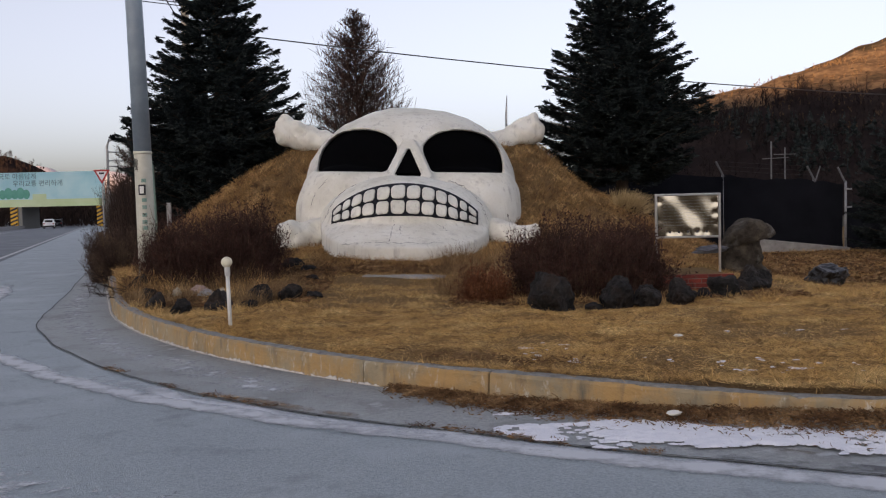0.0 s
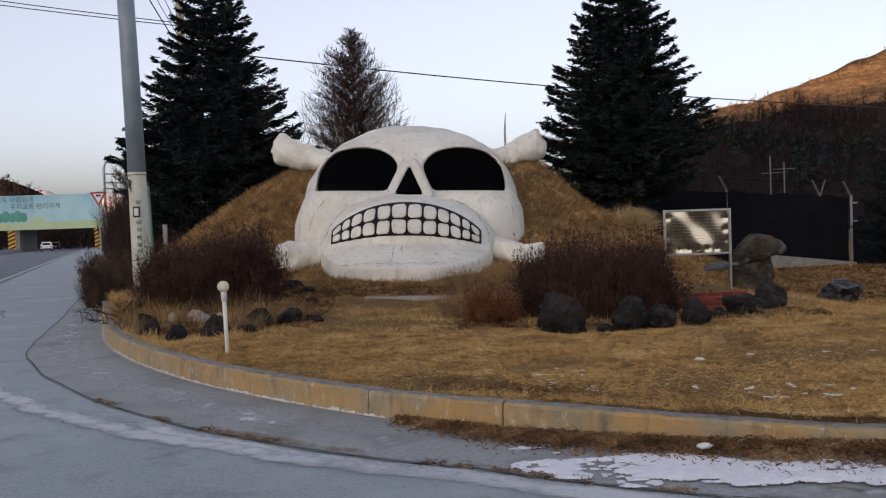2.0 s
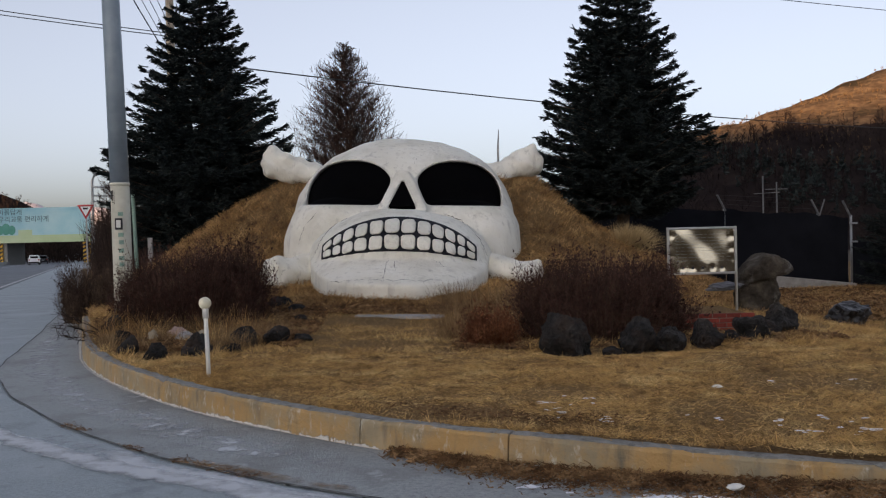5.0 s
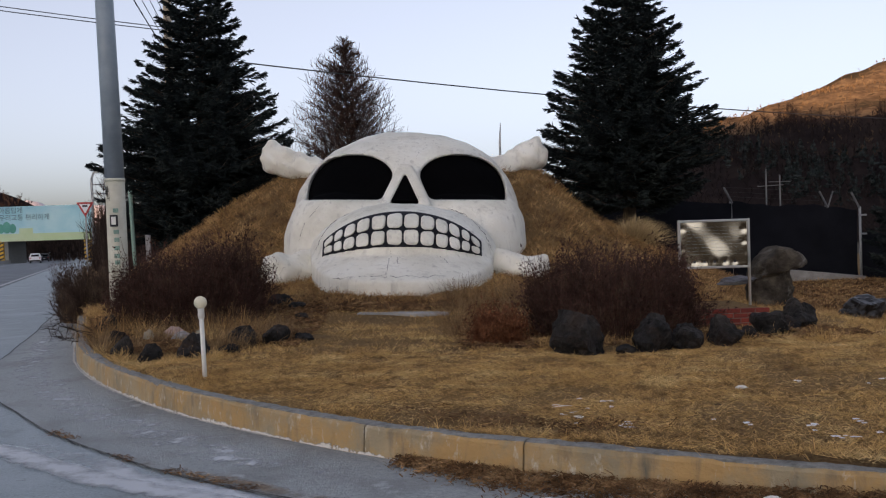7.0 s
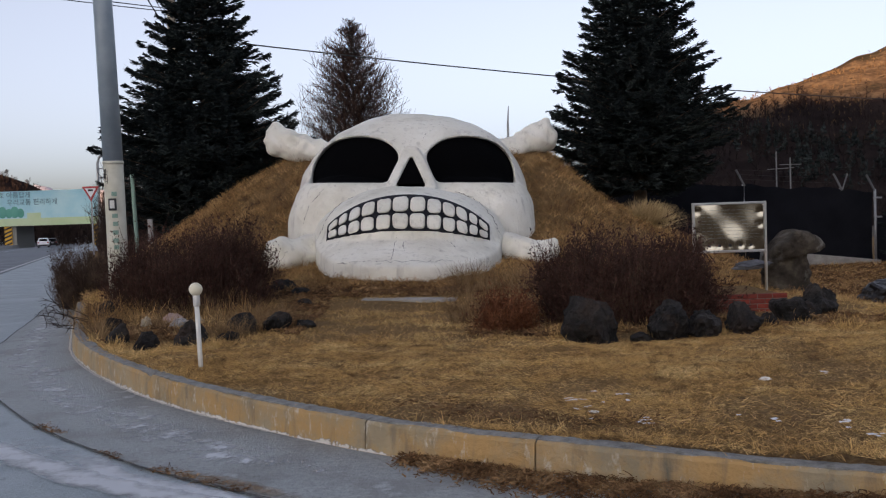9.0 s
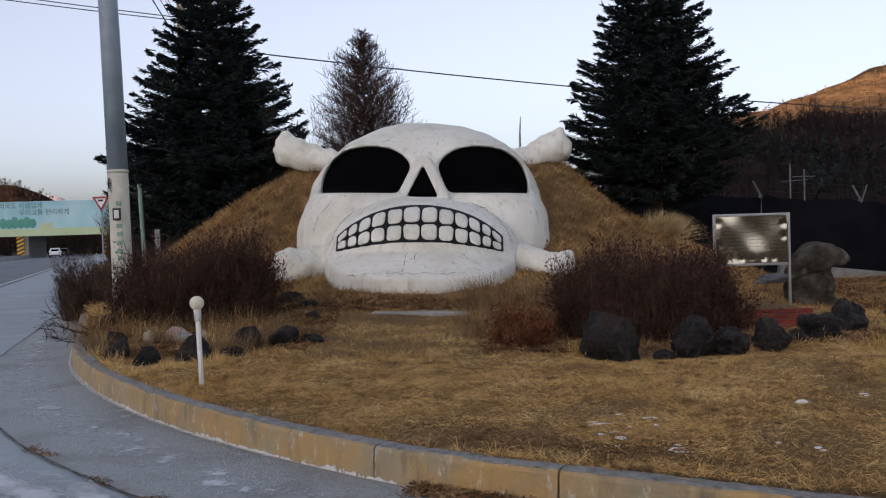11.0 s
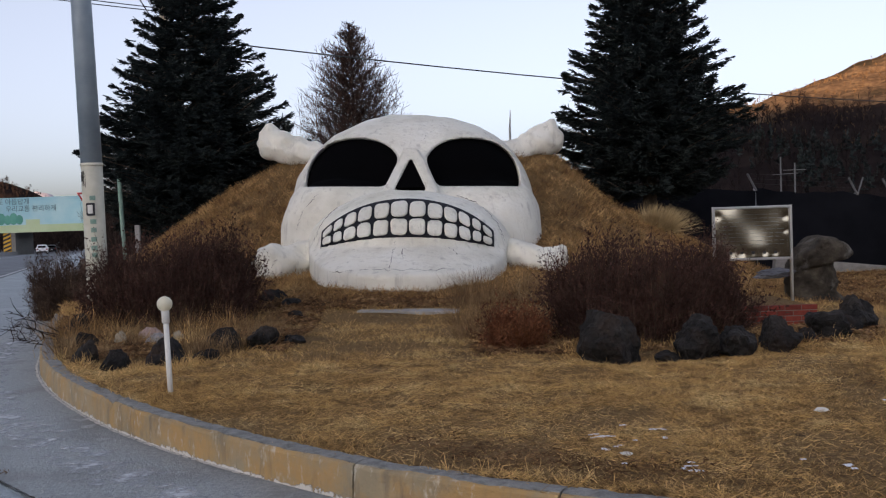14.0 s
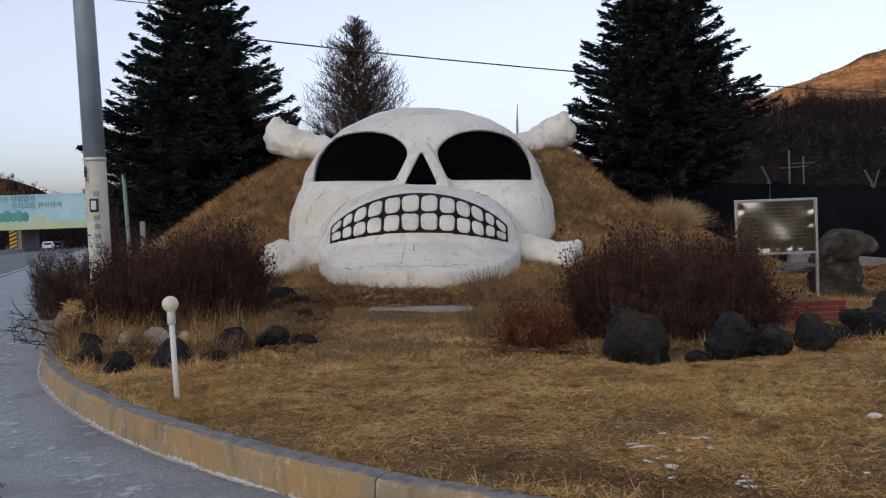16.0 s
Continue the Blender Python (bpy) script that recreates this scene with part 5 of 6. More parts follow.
def wire(a, b, sag, radius=0.016, label="thin black overhead cable"):
    a, b = Vector(a), Vector(b)
    pts = [a.lerp(b, t) - Vector((0, 0, sag * 4 * t * (1 - t))) for t in [k / 20 for k in range(21)]]
    ob = part("overhead_cable", tube(bmesh.new(), pts, radius, 5), M_CABLE)
    return tagged(ob, label, "cable", "overhead cables")


wire((-8.55, 34.0, 7.4), (48.0, 58.0, 6.2), 1.0, 0.024)
wire((-8.6, 34.0, 8.25), (-40.0, 29.0, 14.0), 0.5)
wire((-8.6, 34.0, 8.15), (-40.0, 29.0, 13.7), 0.5)
wire((-8.6, 33.9, 11.8), (60.0, 52.0, 9.4), 0.9, 0.014)
for k in range(4):
    wire((-8.75 + 0.15 * k, 33.8, 7.7 + 0.1 * k), (-11.0 + 0.45 * k, 24.0, 15.5), 0.35, 0.02 if k == 0 else 0.012)

# ---- roadside things on the far left ----
marker = thing("wooden_stake", (-6.45, 23.5, 0.0), "grey wooden stake on the mound's flank", "stake")
part("stake", box(bmesh.new(), (-0.05, -0.04, 0.3), (0.05, 0.04, 1.52), 0.008), M_GREYSTONE, marker)
gpole = thing("green_pole", (-7.05, 24.5, 0.0), "thin green painted pole beside the fir", "pole")
part("shaft", tube(bmesh.new(), [(0.02, 0, 0), (-0.06, 0, 2.6)], 0.045, 8), M_GREENPAINT, gpole)
yld = thing("yield_sign", (-19.75, 58.0, -0.6), "red and white triangular give-way sign on a post", "road sign")
part("post", tube(bmesh.new(), [(0, 0.05, -0.3), (0, 0.05, 4.2)], 0.045, 8), M_GALV, yld)


def triangle(r, y, cz, thick):
    bm = bmesh.new()
    ring = [bm.verts.new((r * math.sin(a), y, cz + r * math.cos(a))) for a in (math.pi, math.pi + 2.094, math.pi - 2.094)]
    bm.faces.new(ring)
    res = bmesh.ops.extrude_face_region(bm, geom=list(bm.faces))
    for v in [g for g in res["geom"] if isinstance(g, bmesh.types.BMVert)]:
        v.co.y += thick
    bmesh.ops.recalc_face_normals(bm, faces=bm.faces)
    return bm


part("plate", triangle(0.56, -0.03, 3.87, 0.03), M_RED, yld, "red border")
part("face", triangle(0.36, -0.045, 3.87, 0.01), M_WHITEPAINT, yld)
part("lettering", box(bmesh.new(), (-0.14, -0.055, 3.88), (0.14, -0.046, 3.99), 0.0), M_DARKMETAL, yld)
gantry = thing("sign_gantry", (-23.4, 70.0, -0.8), "grey steel gantry post with ladder arms", "gantry")
part("post", tube(bmesh.new(), [(0, 0, -0.3), (0, 0, 6.4), (0.15, 0, 6.8), (0.6, 0, 6.9)], 0.09, 8), M_GALV, gantry)
for z in (6.0, 5.4, 5.0):
    part("arm", tube(bmesh.new(), [(0, 0, z), (2.2, 0, z - 0.1)], 0.05, 6), M_GALV, gantry)
for x in (0.8, 1.5, 2.1):
    part("brace", tube(bmesh.new(), [(x, 0, 6.0), (x, 0, 4.9)], 0.03, 6), M_GALV, gantry)

# ---- bridge over the main road ----
bridge = thing("road_bridge", (-64.3, 190.0, -2.75), "road bridge with a painted blue slogan banner along its side", "bridge")
banner = part("banner", box(bmesh.new(), (-46, -0.3, 4.2), (0, 0, 10.75), 0.02), M_BANNER, bridge, "sky-blue painted banner")
part("banner_field", box(bmesh.new(), (-46, -0.34, 4.2), (0, -0.301, 5.6), 0.0), M_FIELD, banner, "pale green painted meadow")
for x, r, z in ((-20.4, 1.0, 6.7), (-19.3, 0.9, 6.6), (-18.2, 1.1, 6.8), (-17.0, 0.9, 6.6), (-15.9, 1.1, 6.8), (-14.8, 0.9, 6.6)):
    bm = bmesh.new()
    bmesh.ops.create_uvsphere(bm, u_segments=12, v_segments=8, radius=r, matrix=pose(x, -0.33, z) @ Matrix.Diagonal((0.75, 0.05, 1, 1)))
    part("painted_tree", bm, M_PAINTTREE, banner, "green painted tree", smooth=True)
part("painted_meadow_house", box(bmesh.new(), (-13.6, -0.36, 5.3), (-11.0, -0.345, 6.6), 0.0), M_FIELD, banner, "yellow-green painted shape")
for x, r in ((-30.0, 3.6), (-27.0, 3.2), (-24.6, 2.4)):
    bm = bmesh.new()
    bmesh.ops.create_uvsphere(bm, u_segments=16, v_segments=10, radius=r, matrix=pose(x, -0.32, 4.9) @ Matrix.Diagonal((0.8, 0.008, 0.8, 1)))
    bmesh.ops.bisect_plane(bm, geom=list(bm.verts) + list(bm.edges) + list(bm.faces), plane_co=(0, 0, 4.25), plane_no=(0, 0, -1), clear_outer=True)
    part("painted_mountain", bm, M_PAINTHILL, banner, "blue painted mountain", smooth=True)


def slogan(text, x, z, size):
    cu = bpy.data.curves.new("slogan", "FONT")
    cu.body, cu.size, cu.extrude = text, size, 0.01
    cu.materials.append(M_SLOGAN)
    ob = new("slogan", cu)
    ob.parent = banner
    ob.matrix_basis = pose(x, -0.36, z, 90, 0, 0)
    return ob


slogan("우리국토 아름답게", -22.3, 9.55, 1.25)
slogan("우리교통 편리하게", -17.3, 8.2, 1.25)
for x in (-17.4, -0.9):
    pier = part("pier", box(bmesh.new(), (x - 0.4, 0.3, -1.0), (x + 1.4, 8.5, 4.3), 0.05), M_KERBTOP, bridge)
    panel = part("hazard_panel", box(bmesh.new(), (x - 0.75, 0.0, 0.3), (x + 0.65, 0.25, 4.15), 0.02), M_YELLOW, pier, "yellow and black striped warning panel")
    for k in range(5):
        bm = bmesh.new()
        z = 0.35 + 0.74 * k
        q = [bm.verts.new(p) for p in ((x - 0.74, -0.006, z), (x + 0.64, -0.006, z + 0.55), (x + 0.64, -0.006, z + 0.90), (x - 0.74, -0.006, z + 0.35))]
        bm.faces.new(q)
        part("stripe", bm, M_DARKMETAL, panel)
part("deck", box(bmesh.new(), (-60, 0.02, 4.4), (6, 10, 6.0), 0.0), M_KERBTOP, bridge)
part("soffit", box(bmesh.new(), (-60, 0.35, 4.25), (6, 9.9, 4.39), 0.0), M_DARKMETAL, bridge)
part("abutment", box(bmesh.new(), (0.3, -1.0, -1.0), (16, 10.0, 6.3), 0.1), M_KERBTOP, bridge)

# cars on the main road, seen from behind
def car_behind(at, turn, paint, label):
    car = thing("car", at, label, "car", turn=turn)
    bm = bmesh.new()
    outline = [(-2.2, 0.32), (-2.28, 0.62), (-2.2, 0.98), (-1.95, 1.08), (-1.45, 1.62), (-0.9, 1.70), (0.2, 1.66), (0.95, 1.12), (2.0, 0.96), (2.22, 0.70), (2.15, 0.32)]
    sides = [[bm.verts.new((sx * (0.92 if z < 1.1 else 0.92 - 0.32 * (z - 1.1)), y, z)) for y, z in outline] for sx in (-1, 1)]
    for k in range(len(outline)):
        j = (k + 1) % len(outline)
        bm.faces.new((sides[0][k], sides[0][j], sides[1][j], sides[1][k]))
    bm.faces.new(sides[0][::-1])
    bm.faces.new(sides[1])
    bmesh.ops.recalc_face_normals(bm, faces=bm.faces)
    bmesh.ops.bevel(bm, geom=list(bm.edges), offset=0.05, segments=2, affect="EDGES")
    part("body", bm, paint, car)
    part("rear_window", box(bmesh.new(), (-0.62, -0.02, -0.22), (0.62, 0.0, 0.22), 0.01, m=pose(0, -1.735, 1.34, -42, 0, 0)), M_BLACK, car, "dark rear window")
    part("bumper", box(bmesh.new(), (-0.88, -2.33, 0.34), (0.88, -2.2, 0.58), 0.04), M_DARKMETAL, car, "black lower bumper")
    part("number_plate", box(bmesh.new(), (-0.25, -2.31, 0.70), (0.25, -2.27, 0.82), 0.005), M_WHITEPAINT, car)
    for s in (-1, 1):
        part("tail_light", box(bmesh.new(), (s * 0.76 - 0.12, -2.30, 0.82), (s * 0.76 + 0.12, -2.12, 1.0), 0.02), M_RED, car, "red tail light")
        part("mirror", box(bmesh.new(), (s * 1.02 - 0.09, 0.55, 1.02), (s * 1.02 + 0.09, 0.65, 1.15), 0.02), paint, car)
        for y in (-1.35, 1.4):
            wheel = part("wheel", tube(bmesh.new(), [(s * 0.72, y, 0.34), (s * 0.93, y, 0.34)], 0.34, 16), M_CABLE, car)
            part("rim", tube(bmesh.new(), [(s * 0.925, y, 0.34), (s * 0.94, y, 0.34)], 0.2, 12), M_GALV, wheel)
    return car


car_behind((-69.6, 176.0, float(base(0, 176.0)) + 0.01), 20, M_WHITEPAINT, "white hatchback on the main road seen from behind")
car_behind((-80.5, 208.0, float(base(0, 208.0)) + 0.01), 20, M_CAR, "dark car beyond the bridge seen from behind")

barrier = tagged(part("median_barrier", box(bmesh.new(), (-0.2, 0, -0.2), (0.2, 150, 0.75), 0.05), M_GREYSTONE), "pale concrete barrier along the main road", "barrier", kind="structure")
barrier.matrix_world = pose(-30.5, 50, -0.5, -0.9, 0, 19.5)

# ---- hills ----
def ridge(name, xs, heights, y0, y1, y2, seed, label, rough=0.10, frame_m=None, n=(110, 40), foot=-3.5, mat=None, wooded=None):
    """A long hill whose crest runs along x at y1, with feet at y0 and y2."""
    x = np.linspace(xs[0], xs[-1], n[0])
    y = np.concatenate([np.linspace(y0, y1, n[1]), np.linspace(y1, y2, 24)[1:]])
    X, Y = np.meshgrid(x, y)
    crest = np.interp(X, xs, heights)
    wob = 0.10 * (y1 - y0) * (value_noise(X, Y * 0, (xs[-1] - xs[0]) / 9, seed) - 0.5)
    prof = np.where(Y < y1, smoothstep(y0, y1, Y + wob), 1 - smoothstep(y1, y2, Y))
    Z = foot + crest * prof * (1 + rough * 2 * (value_noise(X, Y, 45, seed + 1) - 0.5) + rough * (value_noise(X, Y, 14, seed + 2) - 0.5))
    Z += 0.9 * (value_noise(X, Y, 4.5, seed + 3) - 0.5) * np.minimum(1, crest / 10)
    ob = sheet(name, np.stack([X, Y], -1), Z, mat or M_HILL)
    # lower faces take the darker wooded colour, which also holds the hill's shade
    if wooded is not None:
        ob.data.materials.append(M_SHADED_SLOPE)
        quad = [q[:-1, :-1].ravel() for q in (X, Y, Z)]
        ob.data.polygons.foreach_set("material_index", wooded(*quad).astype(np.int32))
    if frame_m is not None:
        ob.matrix_world = frame_m
    return tagged(ob, label, "hill", kind="structure"), (X, Y, Z)


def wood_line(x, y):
    """Height up to which oaks, coloured darker for shade, cover the east hill."""
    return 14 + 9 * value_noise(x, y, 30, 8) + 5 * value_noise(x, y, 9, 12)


EAST_X, EAST_H = [22, 50, 66, 90, 115, 160, 230, 320, 420], [0, 19, 29, 35, 40, 52, 58, 42, 0]
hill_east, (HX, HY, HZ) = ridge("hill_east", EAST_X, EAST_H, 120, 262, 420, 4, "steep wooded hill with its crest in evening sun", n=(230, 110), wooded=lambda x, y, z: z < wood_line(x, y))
_, (WX, WY, WZ) = ridge("hill_west", [-640, -420, -300, -230, -212, -198, -186], [0, 34, 31, 29, 23, 12, 0], 420, 520, 640, 9, "low wooded hill beyond the bridge, its shade put into the colour", rough=0.2, mat=M_SHADED_SLOPE)
ridge("far_mountain", [-1900, -1300, -1090, -1000, -930, -860, -800, -600, 0], [40, 84, 66, 84, 97, 80, 84, 60, 0], 2100, 2300, 2450, 19, "distant mountain on the horizon, tinted pale for haze", n=(160, 20), mat=M_FAR)
# unseen hills: one shades the junction, one is shaped for the panel's reflections
ridge("hill_behind", [-2600, -1900, -900, -300, 200, 900, 1900, 2600], [0, 112, 124, 121, 124, 123, 107, 0], 500, 900, 1400, 14, "dark ridge behind the junction that keeps it in shade", rough=0.025, frame_m=pose(0, 0, 0, 0, 0, -math.degrees(math.atan2(SUN_FROM.x, SUN_FROM.y))))
ridge("hill_south", [-120, 0, 36, 52, 66, 120, 300, 420], [0, 46, 44, 36, 21, 15, 24, 0], 200, 330, 460, 17, "unseen hill behind the junction, crest shaped for the sign's reflections", frame_m=pose(60, 0, 0, 0, 0, -165))


def woods(name, X, Y, Z, pick, count, seed, label, mat, height, conifer_like=False):
    """Bare trees scattered over a hill, each a stem with upswept twigs."""
    rng = np.random.default_rng(seed)
    ok = np.flatnonzero(pick(X.ravel(), Y.ravel(), Z.ravel()))
    k = ok[rng.integers(0, len(ok), count)]
    s = np.stack([X.ravel()[k], Y.ravel()[k], Z.ravel()[k] - 0.3], -1) + np.concatenate([rng.normal(0, 1.2, (count, 2)), np.zeros((count, 1))], 1)
    h = height * rng.uniform(0.55, 1.25, count)
    e = s + np.stack([rng.normal(0, 0.3, count), rng.normal(0, 0.3, count), h], -1)
    m = (12 if height < 2 else 18) if not conifer_like else 24
    t = rng.uniform(0.03, 1.0, (count, m))
    fs = s[:, None] + (e - s)[:, None] * t[..., None]
    az = rng.random((count, m)) * 6.283
    r = h[:, None] * ((0.26 * (1.05 - t)) if conifer_like else 0.22 * np.sin(np.clip(t, 0.15, 0.98) * 3.0) + 0.03)
    fe = fs + np.stack([np.cos(az) * r, np.sin(az) * r, r * (rng.uniform(-0.2, 0.3, (count, m)) if conifer_like else rng.uniform(0.6, 1.5, (count, m)))], -1)
    w = np.full(count * m, 0.34 if conifer_like else (0.09 if height > 4 else 0.06))
    ob = mesh_object(name, *joined([ribbons(s, e, np.full(count, 0.10 if height > 2 else 0.04), 0.1, rng, segs=1), ribbons(fs.reshape(-1, 3), fe.reshape(-1, 3), w, 0.1, rng, segs=1, taper=0.5)]), mat)
    return tagged(ob, label, "woodland", kind="stuff")


woods("hill_woods", HX, HY, HZ, lambda x, y, z: (x < 230) & (y < 275) & (z > 13), 2800, 71, "bare brown winter brush on the hill crest", M_WOODS, 1.1)
woods("hill_oaks", HX, HY, HZ, lambda x, y, z: (x < 230) & (y < 240) & (z > -3) & (z < wood_line(x, y) + 1), 2200, 74, "leafless oak woods on the lower hillside, coloured darker for shade", M_SHADED_WOODS, 3.7)
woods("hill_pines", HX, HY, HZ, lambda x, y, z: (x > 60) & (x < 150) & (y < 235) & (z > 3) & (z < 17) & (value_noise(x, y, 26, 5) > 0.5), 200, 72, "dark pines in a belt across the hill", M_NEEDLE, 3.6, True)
woods("west_woods", WX, WY, WZ, lambda x, y, z: (x > -330) & (y < 530) & (z > 8), 900, 75, "brown woods on the far hill, coloured darker for shade", M_SHADED_WOODS, 4.5)
X, Y = np.meshgrid(np.linspace(-125, -40, 60), np.linspace(228, 300, 30))
woods("far_woods", X, Y, base(X, np.minimum(Y, 230)), lambda x, y, z: x < -52 + 0 * y, 1000, 73, "dark leafless woods beyond the bridge", M_BRUSH, 8.0)

# ---- snow, litter and leaves along the kerb ----
def patches(name, xs, ys, cell, field, mat, label, category, thick, ground_z=None):
    """Thin irregular patches lying on the ground where field is positive."""
    x, y = np.arange(*xs, cell), np.arange(*ys, cell)
    X, Y = np.meshgrid(x, y)
    F = field(X, Y)
    Z = base(X, Y) + 0.012 + np.interp(X, [0.5, 3.0], [0.0, 0.03]) + thick * np.clip(F * 6, -0.6, 1)
    if ground_z:
        Z = ground_z(X, Y) + 0.010 + thick * np.clip(F * 6, -0.6, 1)
    i = np.arange(X.size).reshape(X.shape)
    q = np.stack([i[:-1, :-1], i[:-1, 1:], i[1:, 1:], i[1:, :-1]], -1).reshape(-1, 4)
    keep = (F.ravel()[q] > -0.02).any(1)
    ob = mesh_object(name, np.stack([X, Y, Z], -1).reshape(-1, 3), q[keep], mat, smooth=True)
    return tagged(ob, label, category, kind="stuff")


def snow_field(x, y):
    d = -inside_edge(x, y)
    n = 0.42 * value_noise(x, y * 1.8, 0.42, 31) + 0.30 * value_noise(x, y * 1.6, 0.15, 32) + 0.18 * value_noise(x, y * 1.5, 0.055, 33) + 0.10 * value_noise(x, y, 0.025, 34)
    band = smoothstep(0.26, 0.50, d) * (1 - smoothstep(0.80, 1.20, d)) * smoothstep(0.1, 0.8, x)
    return (n - 0.50) * 2.0 + 0.50 * band - 0.5 * (1 - smoothstep(0.0, 0.3, band)) - 0.47 + 0.06 * smoothstep(1.5, 2.6, x) * band


patches("snow_patch", (0.1, 5.0), (4.5, 6.9), 0.015, snow_field, M_SNOW, "thin patches of old snow in the gutter", "snow", 0.009)


def scatter(name, count, seed, place, size, width, mat, label, category, up=0.006, lie=0.5):
    """Many small flat scraps lying about."""
    rng = np.random.default_rng(seed)
    x, y, z = place(rng, count)
    n = len(x)
    az = rng.random(n) * 6.283
    ln = size * rng.uniform(0.4, 1.3, n)
    s = np.stack([x, y, z + rng.uniform(0.002, up + 0.004, n)], -1)
    e = s + np.stack([np.cos(az) * ln, np.sin(az) * ln, rng.uniform(-0.4 * lie, lie, n) * ln], -1)
    ob = mesh_object(name, *ribbons(s, e, width * rng.uniform(0.5, 1.3, n), 0.008, rng, segs=2, taper=0.6), mat)
    return tagged(ob, label, category, kind="stuff")


def gutter_place(rng, n):
    k = rng.choice(np.flatnonzero((EDGE[:, 0] > -0.35) & (EDGE[:, 0] < 5.5)), n)
    d = np.abs(rng.normal(0.0, 0.17, n)) * np.interp(EDGE[k, 0], [-0.35, 0.4, 2], [0.35, 1.0, 1.3])
    p = EDGE[k] - EDGE_N[k] * d[:, None] + EDGE_T[k] * rng.uniform(-0.13, 0.13, n)[:, None] + rng.normal(0, 0.02, (n, 2))
    ok = inside_edge(p[:, 0], p[:, 1]) < -0.005
    p, d = p[ok], d[ok]
    return p[:, 0], p[:, 1], np.interp(p[:, 0], [0.5, 3.0], [0.0, 0.05]) + 0.05 * np.exp(-d / 0.12) * rng.random(len(d)) + 0.004


def joint_place(rng, n):
    k = rng.choice(np.flatnonzero((EDGE[:, 0] > -2.3) & (EDGE[:, 0] < 1.6)), n)
    p = EDGE[k] - EDGE_N[k] * (APRON[k] - 0.03 + rng.normal(0, 0.035, n))[:, None] + EDGE_T[k] * rng.uniform(-0.1, 0.1, n)[:, None]
    ok = value_noise(p[:, 0], p[:, 1], 0.5, 23) > 0.42
    return p[ok, 0], p[ok, 1], np.full(ok.sum(), 0.006)


scatter("joint_litter", 1700, 89, joint_place, 0.034, 0.003, M_LEAF, "straw and grit caught in the gutter joint", "leaves", 0.006, lie=0.12)
scatter("leaf_litter", 22000, 81, gutter_place, 0.042, 0.0045, M_LEAF, "brown leaf litter drifted against the kerb", "leaves")


def bed_place(x0, x1, y0, y1):
    def place(rng, n):
        x, y = rng.uniform(x0, x1, n), rng.uniform(y0, y1, n)
        ok = (inside_edge(x, y) > 0.2) & (value_noise(x, y, 0.5, 19) > 0.25)
        return x[ok], y[ok], lawn_z(x[ok], y[ok]) + 0.01
    return place


scatter("bed_litter", 15000, 84, bed_place(-5.2, -1.7, 12.4, 16.2), 0.06, 0.010, M_LEAF, "dark fallen leaves in the stony bed", "leaves", 0.03)
scatter("bed_litter", 11000, 85, bed_place(0.1, 4.4, 11.7, 15.0), 0.06, 0.010, M_LEAF, "dark fallen leaves under the round shrub", "leaves", 0.03)


# scraps added to stand in for the dark bare soil at the chin
scatter("bed_litter", 9000, 86, bed_place(-3.0, 1.3, 15.9, 17.4), 0.06, 0.011, M_LEAF, "dark scraps standing in for bare soil before the skull's chin", "leaves", 0.03)


# scraps added to darken the bank towards its brown, shaded soil
scatter("bed_litter", 12000, 87, bed_place(5.2, 12.0, 18.2, 29.5), 0.10, 0.022, M_LEAF, "dark scraps added to darken the bank before the fence", "leaves", 0.05)


def strip_place(rng, n):
    x, y = rng.uniform(-0.8, 1.5, n), rng.uniform(6.8, 8.9, n)
    d = inside_edge(x, y)
    ok = (np.abs(d - 0.5) < 0.36 * rng.random(n)) & (value_noise(x, y, 0.3, 12) > 0.38) & (rng.random(n) < smoothstep(-0.7, 0.1, x) * (1 - smoothstep(0.8, 1.4, x)))
    return x[ok], y[ok], lawn_z(x[ok], y[ok]) - 0.03 * np.exp(-d[ok] / 0.3) + 0.012


scatter("dark_thatch", 9000, 88, strip_place, 0.045, 0.0035, M_LEAF, "dark rotted grass along the inside of the kerb", "leaves", 0.02)


def fleck_field(x, y):
    n = 0.45 * value_noise(x, y * 1.8, 0.17, 91) + 0.30 * value_noise(x, y * 1.5, 0.05, 93) + 0.25 * value_noise(x, y, 0.022, 94)
    near = smoothstep(0.3, 0.6, inside_edge(x, y)) * smoothstep(0.1, 0.7, x)
    return n - 0.944 + 0.16 * smoothstep(0.45, 0.75, value_noise(x, y, 0.9, 92)) - 0.5 * (1 - near)


patches("snow_fleck", (0.2, 4.2), (6.3, 9.6), 0.014, fleck_field, M_SNOW, "thin flecks of frozen snow in the grass", "snow", 0.006, ground_z=lawn_z)
for n, (x, y, s) in enumerate(((0.74, 7.95, 0.035), (-2.22, 16.9, 0.075), (1.48, 6.42, 0.05), (2.08, 8.85, 0.045), (3.7, 13.1, 0.03))):
    rock("litter_scrap", (x, y, (GZ(x, y) if n != 2 else 0.05)), (s * 1.2, s * 0.8, s * 0.4), 120 + n, "crumpled white scrap of litter", mat=M_PVC, category="litter")

# fallen dead branch reaching over the kerb
branch = thing("dead_branch", (-4.45, 13.9, 0.18), "bare dead branch sticking out over the kerb", "branch")
rng = np.random.default_rng(15)
st, en = [], []
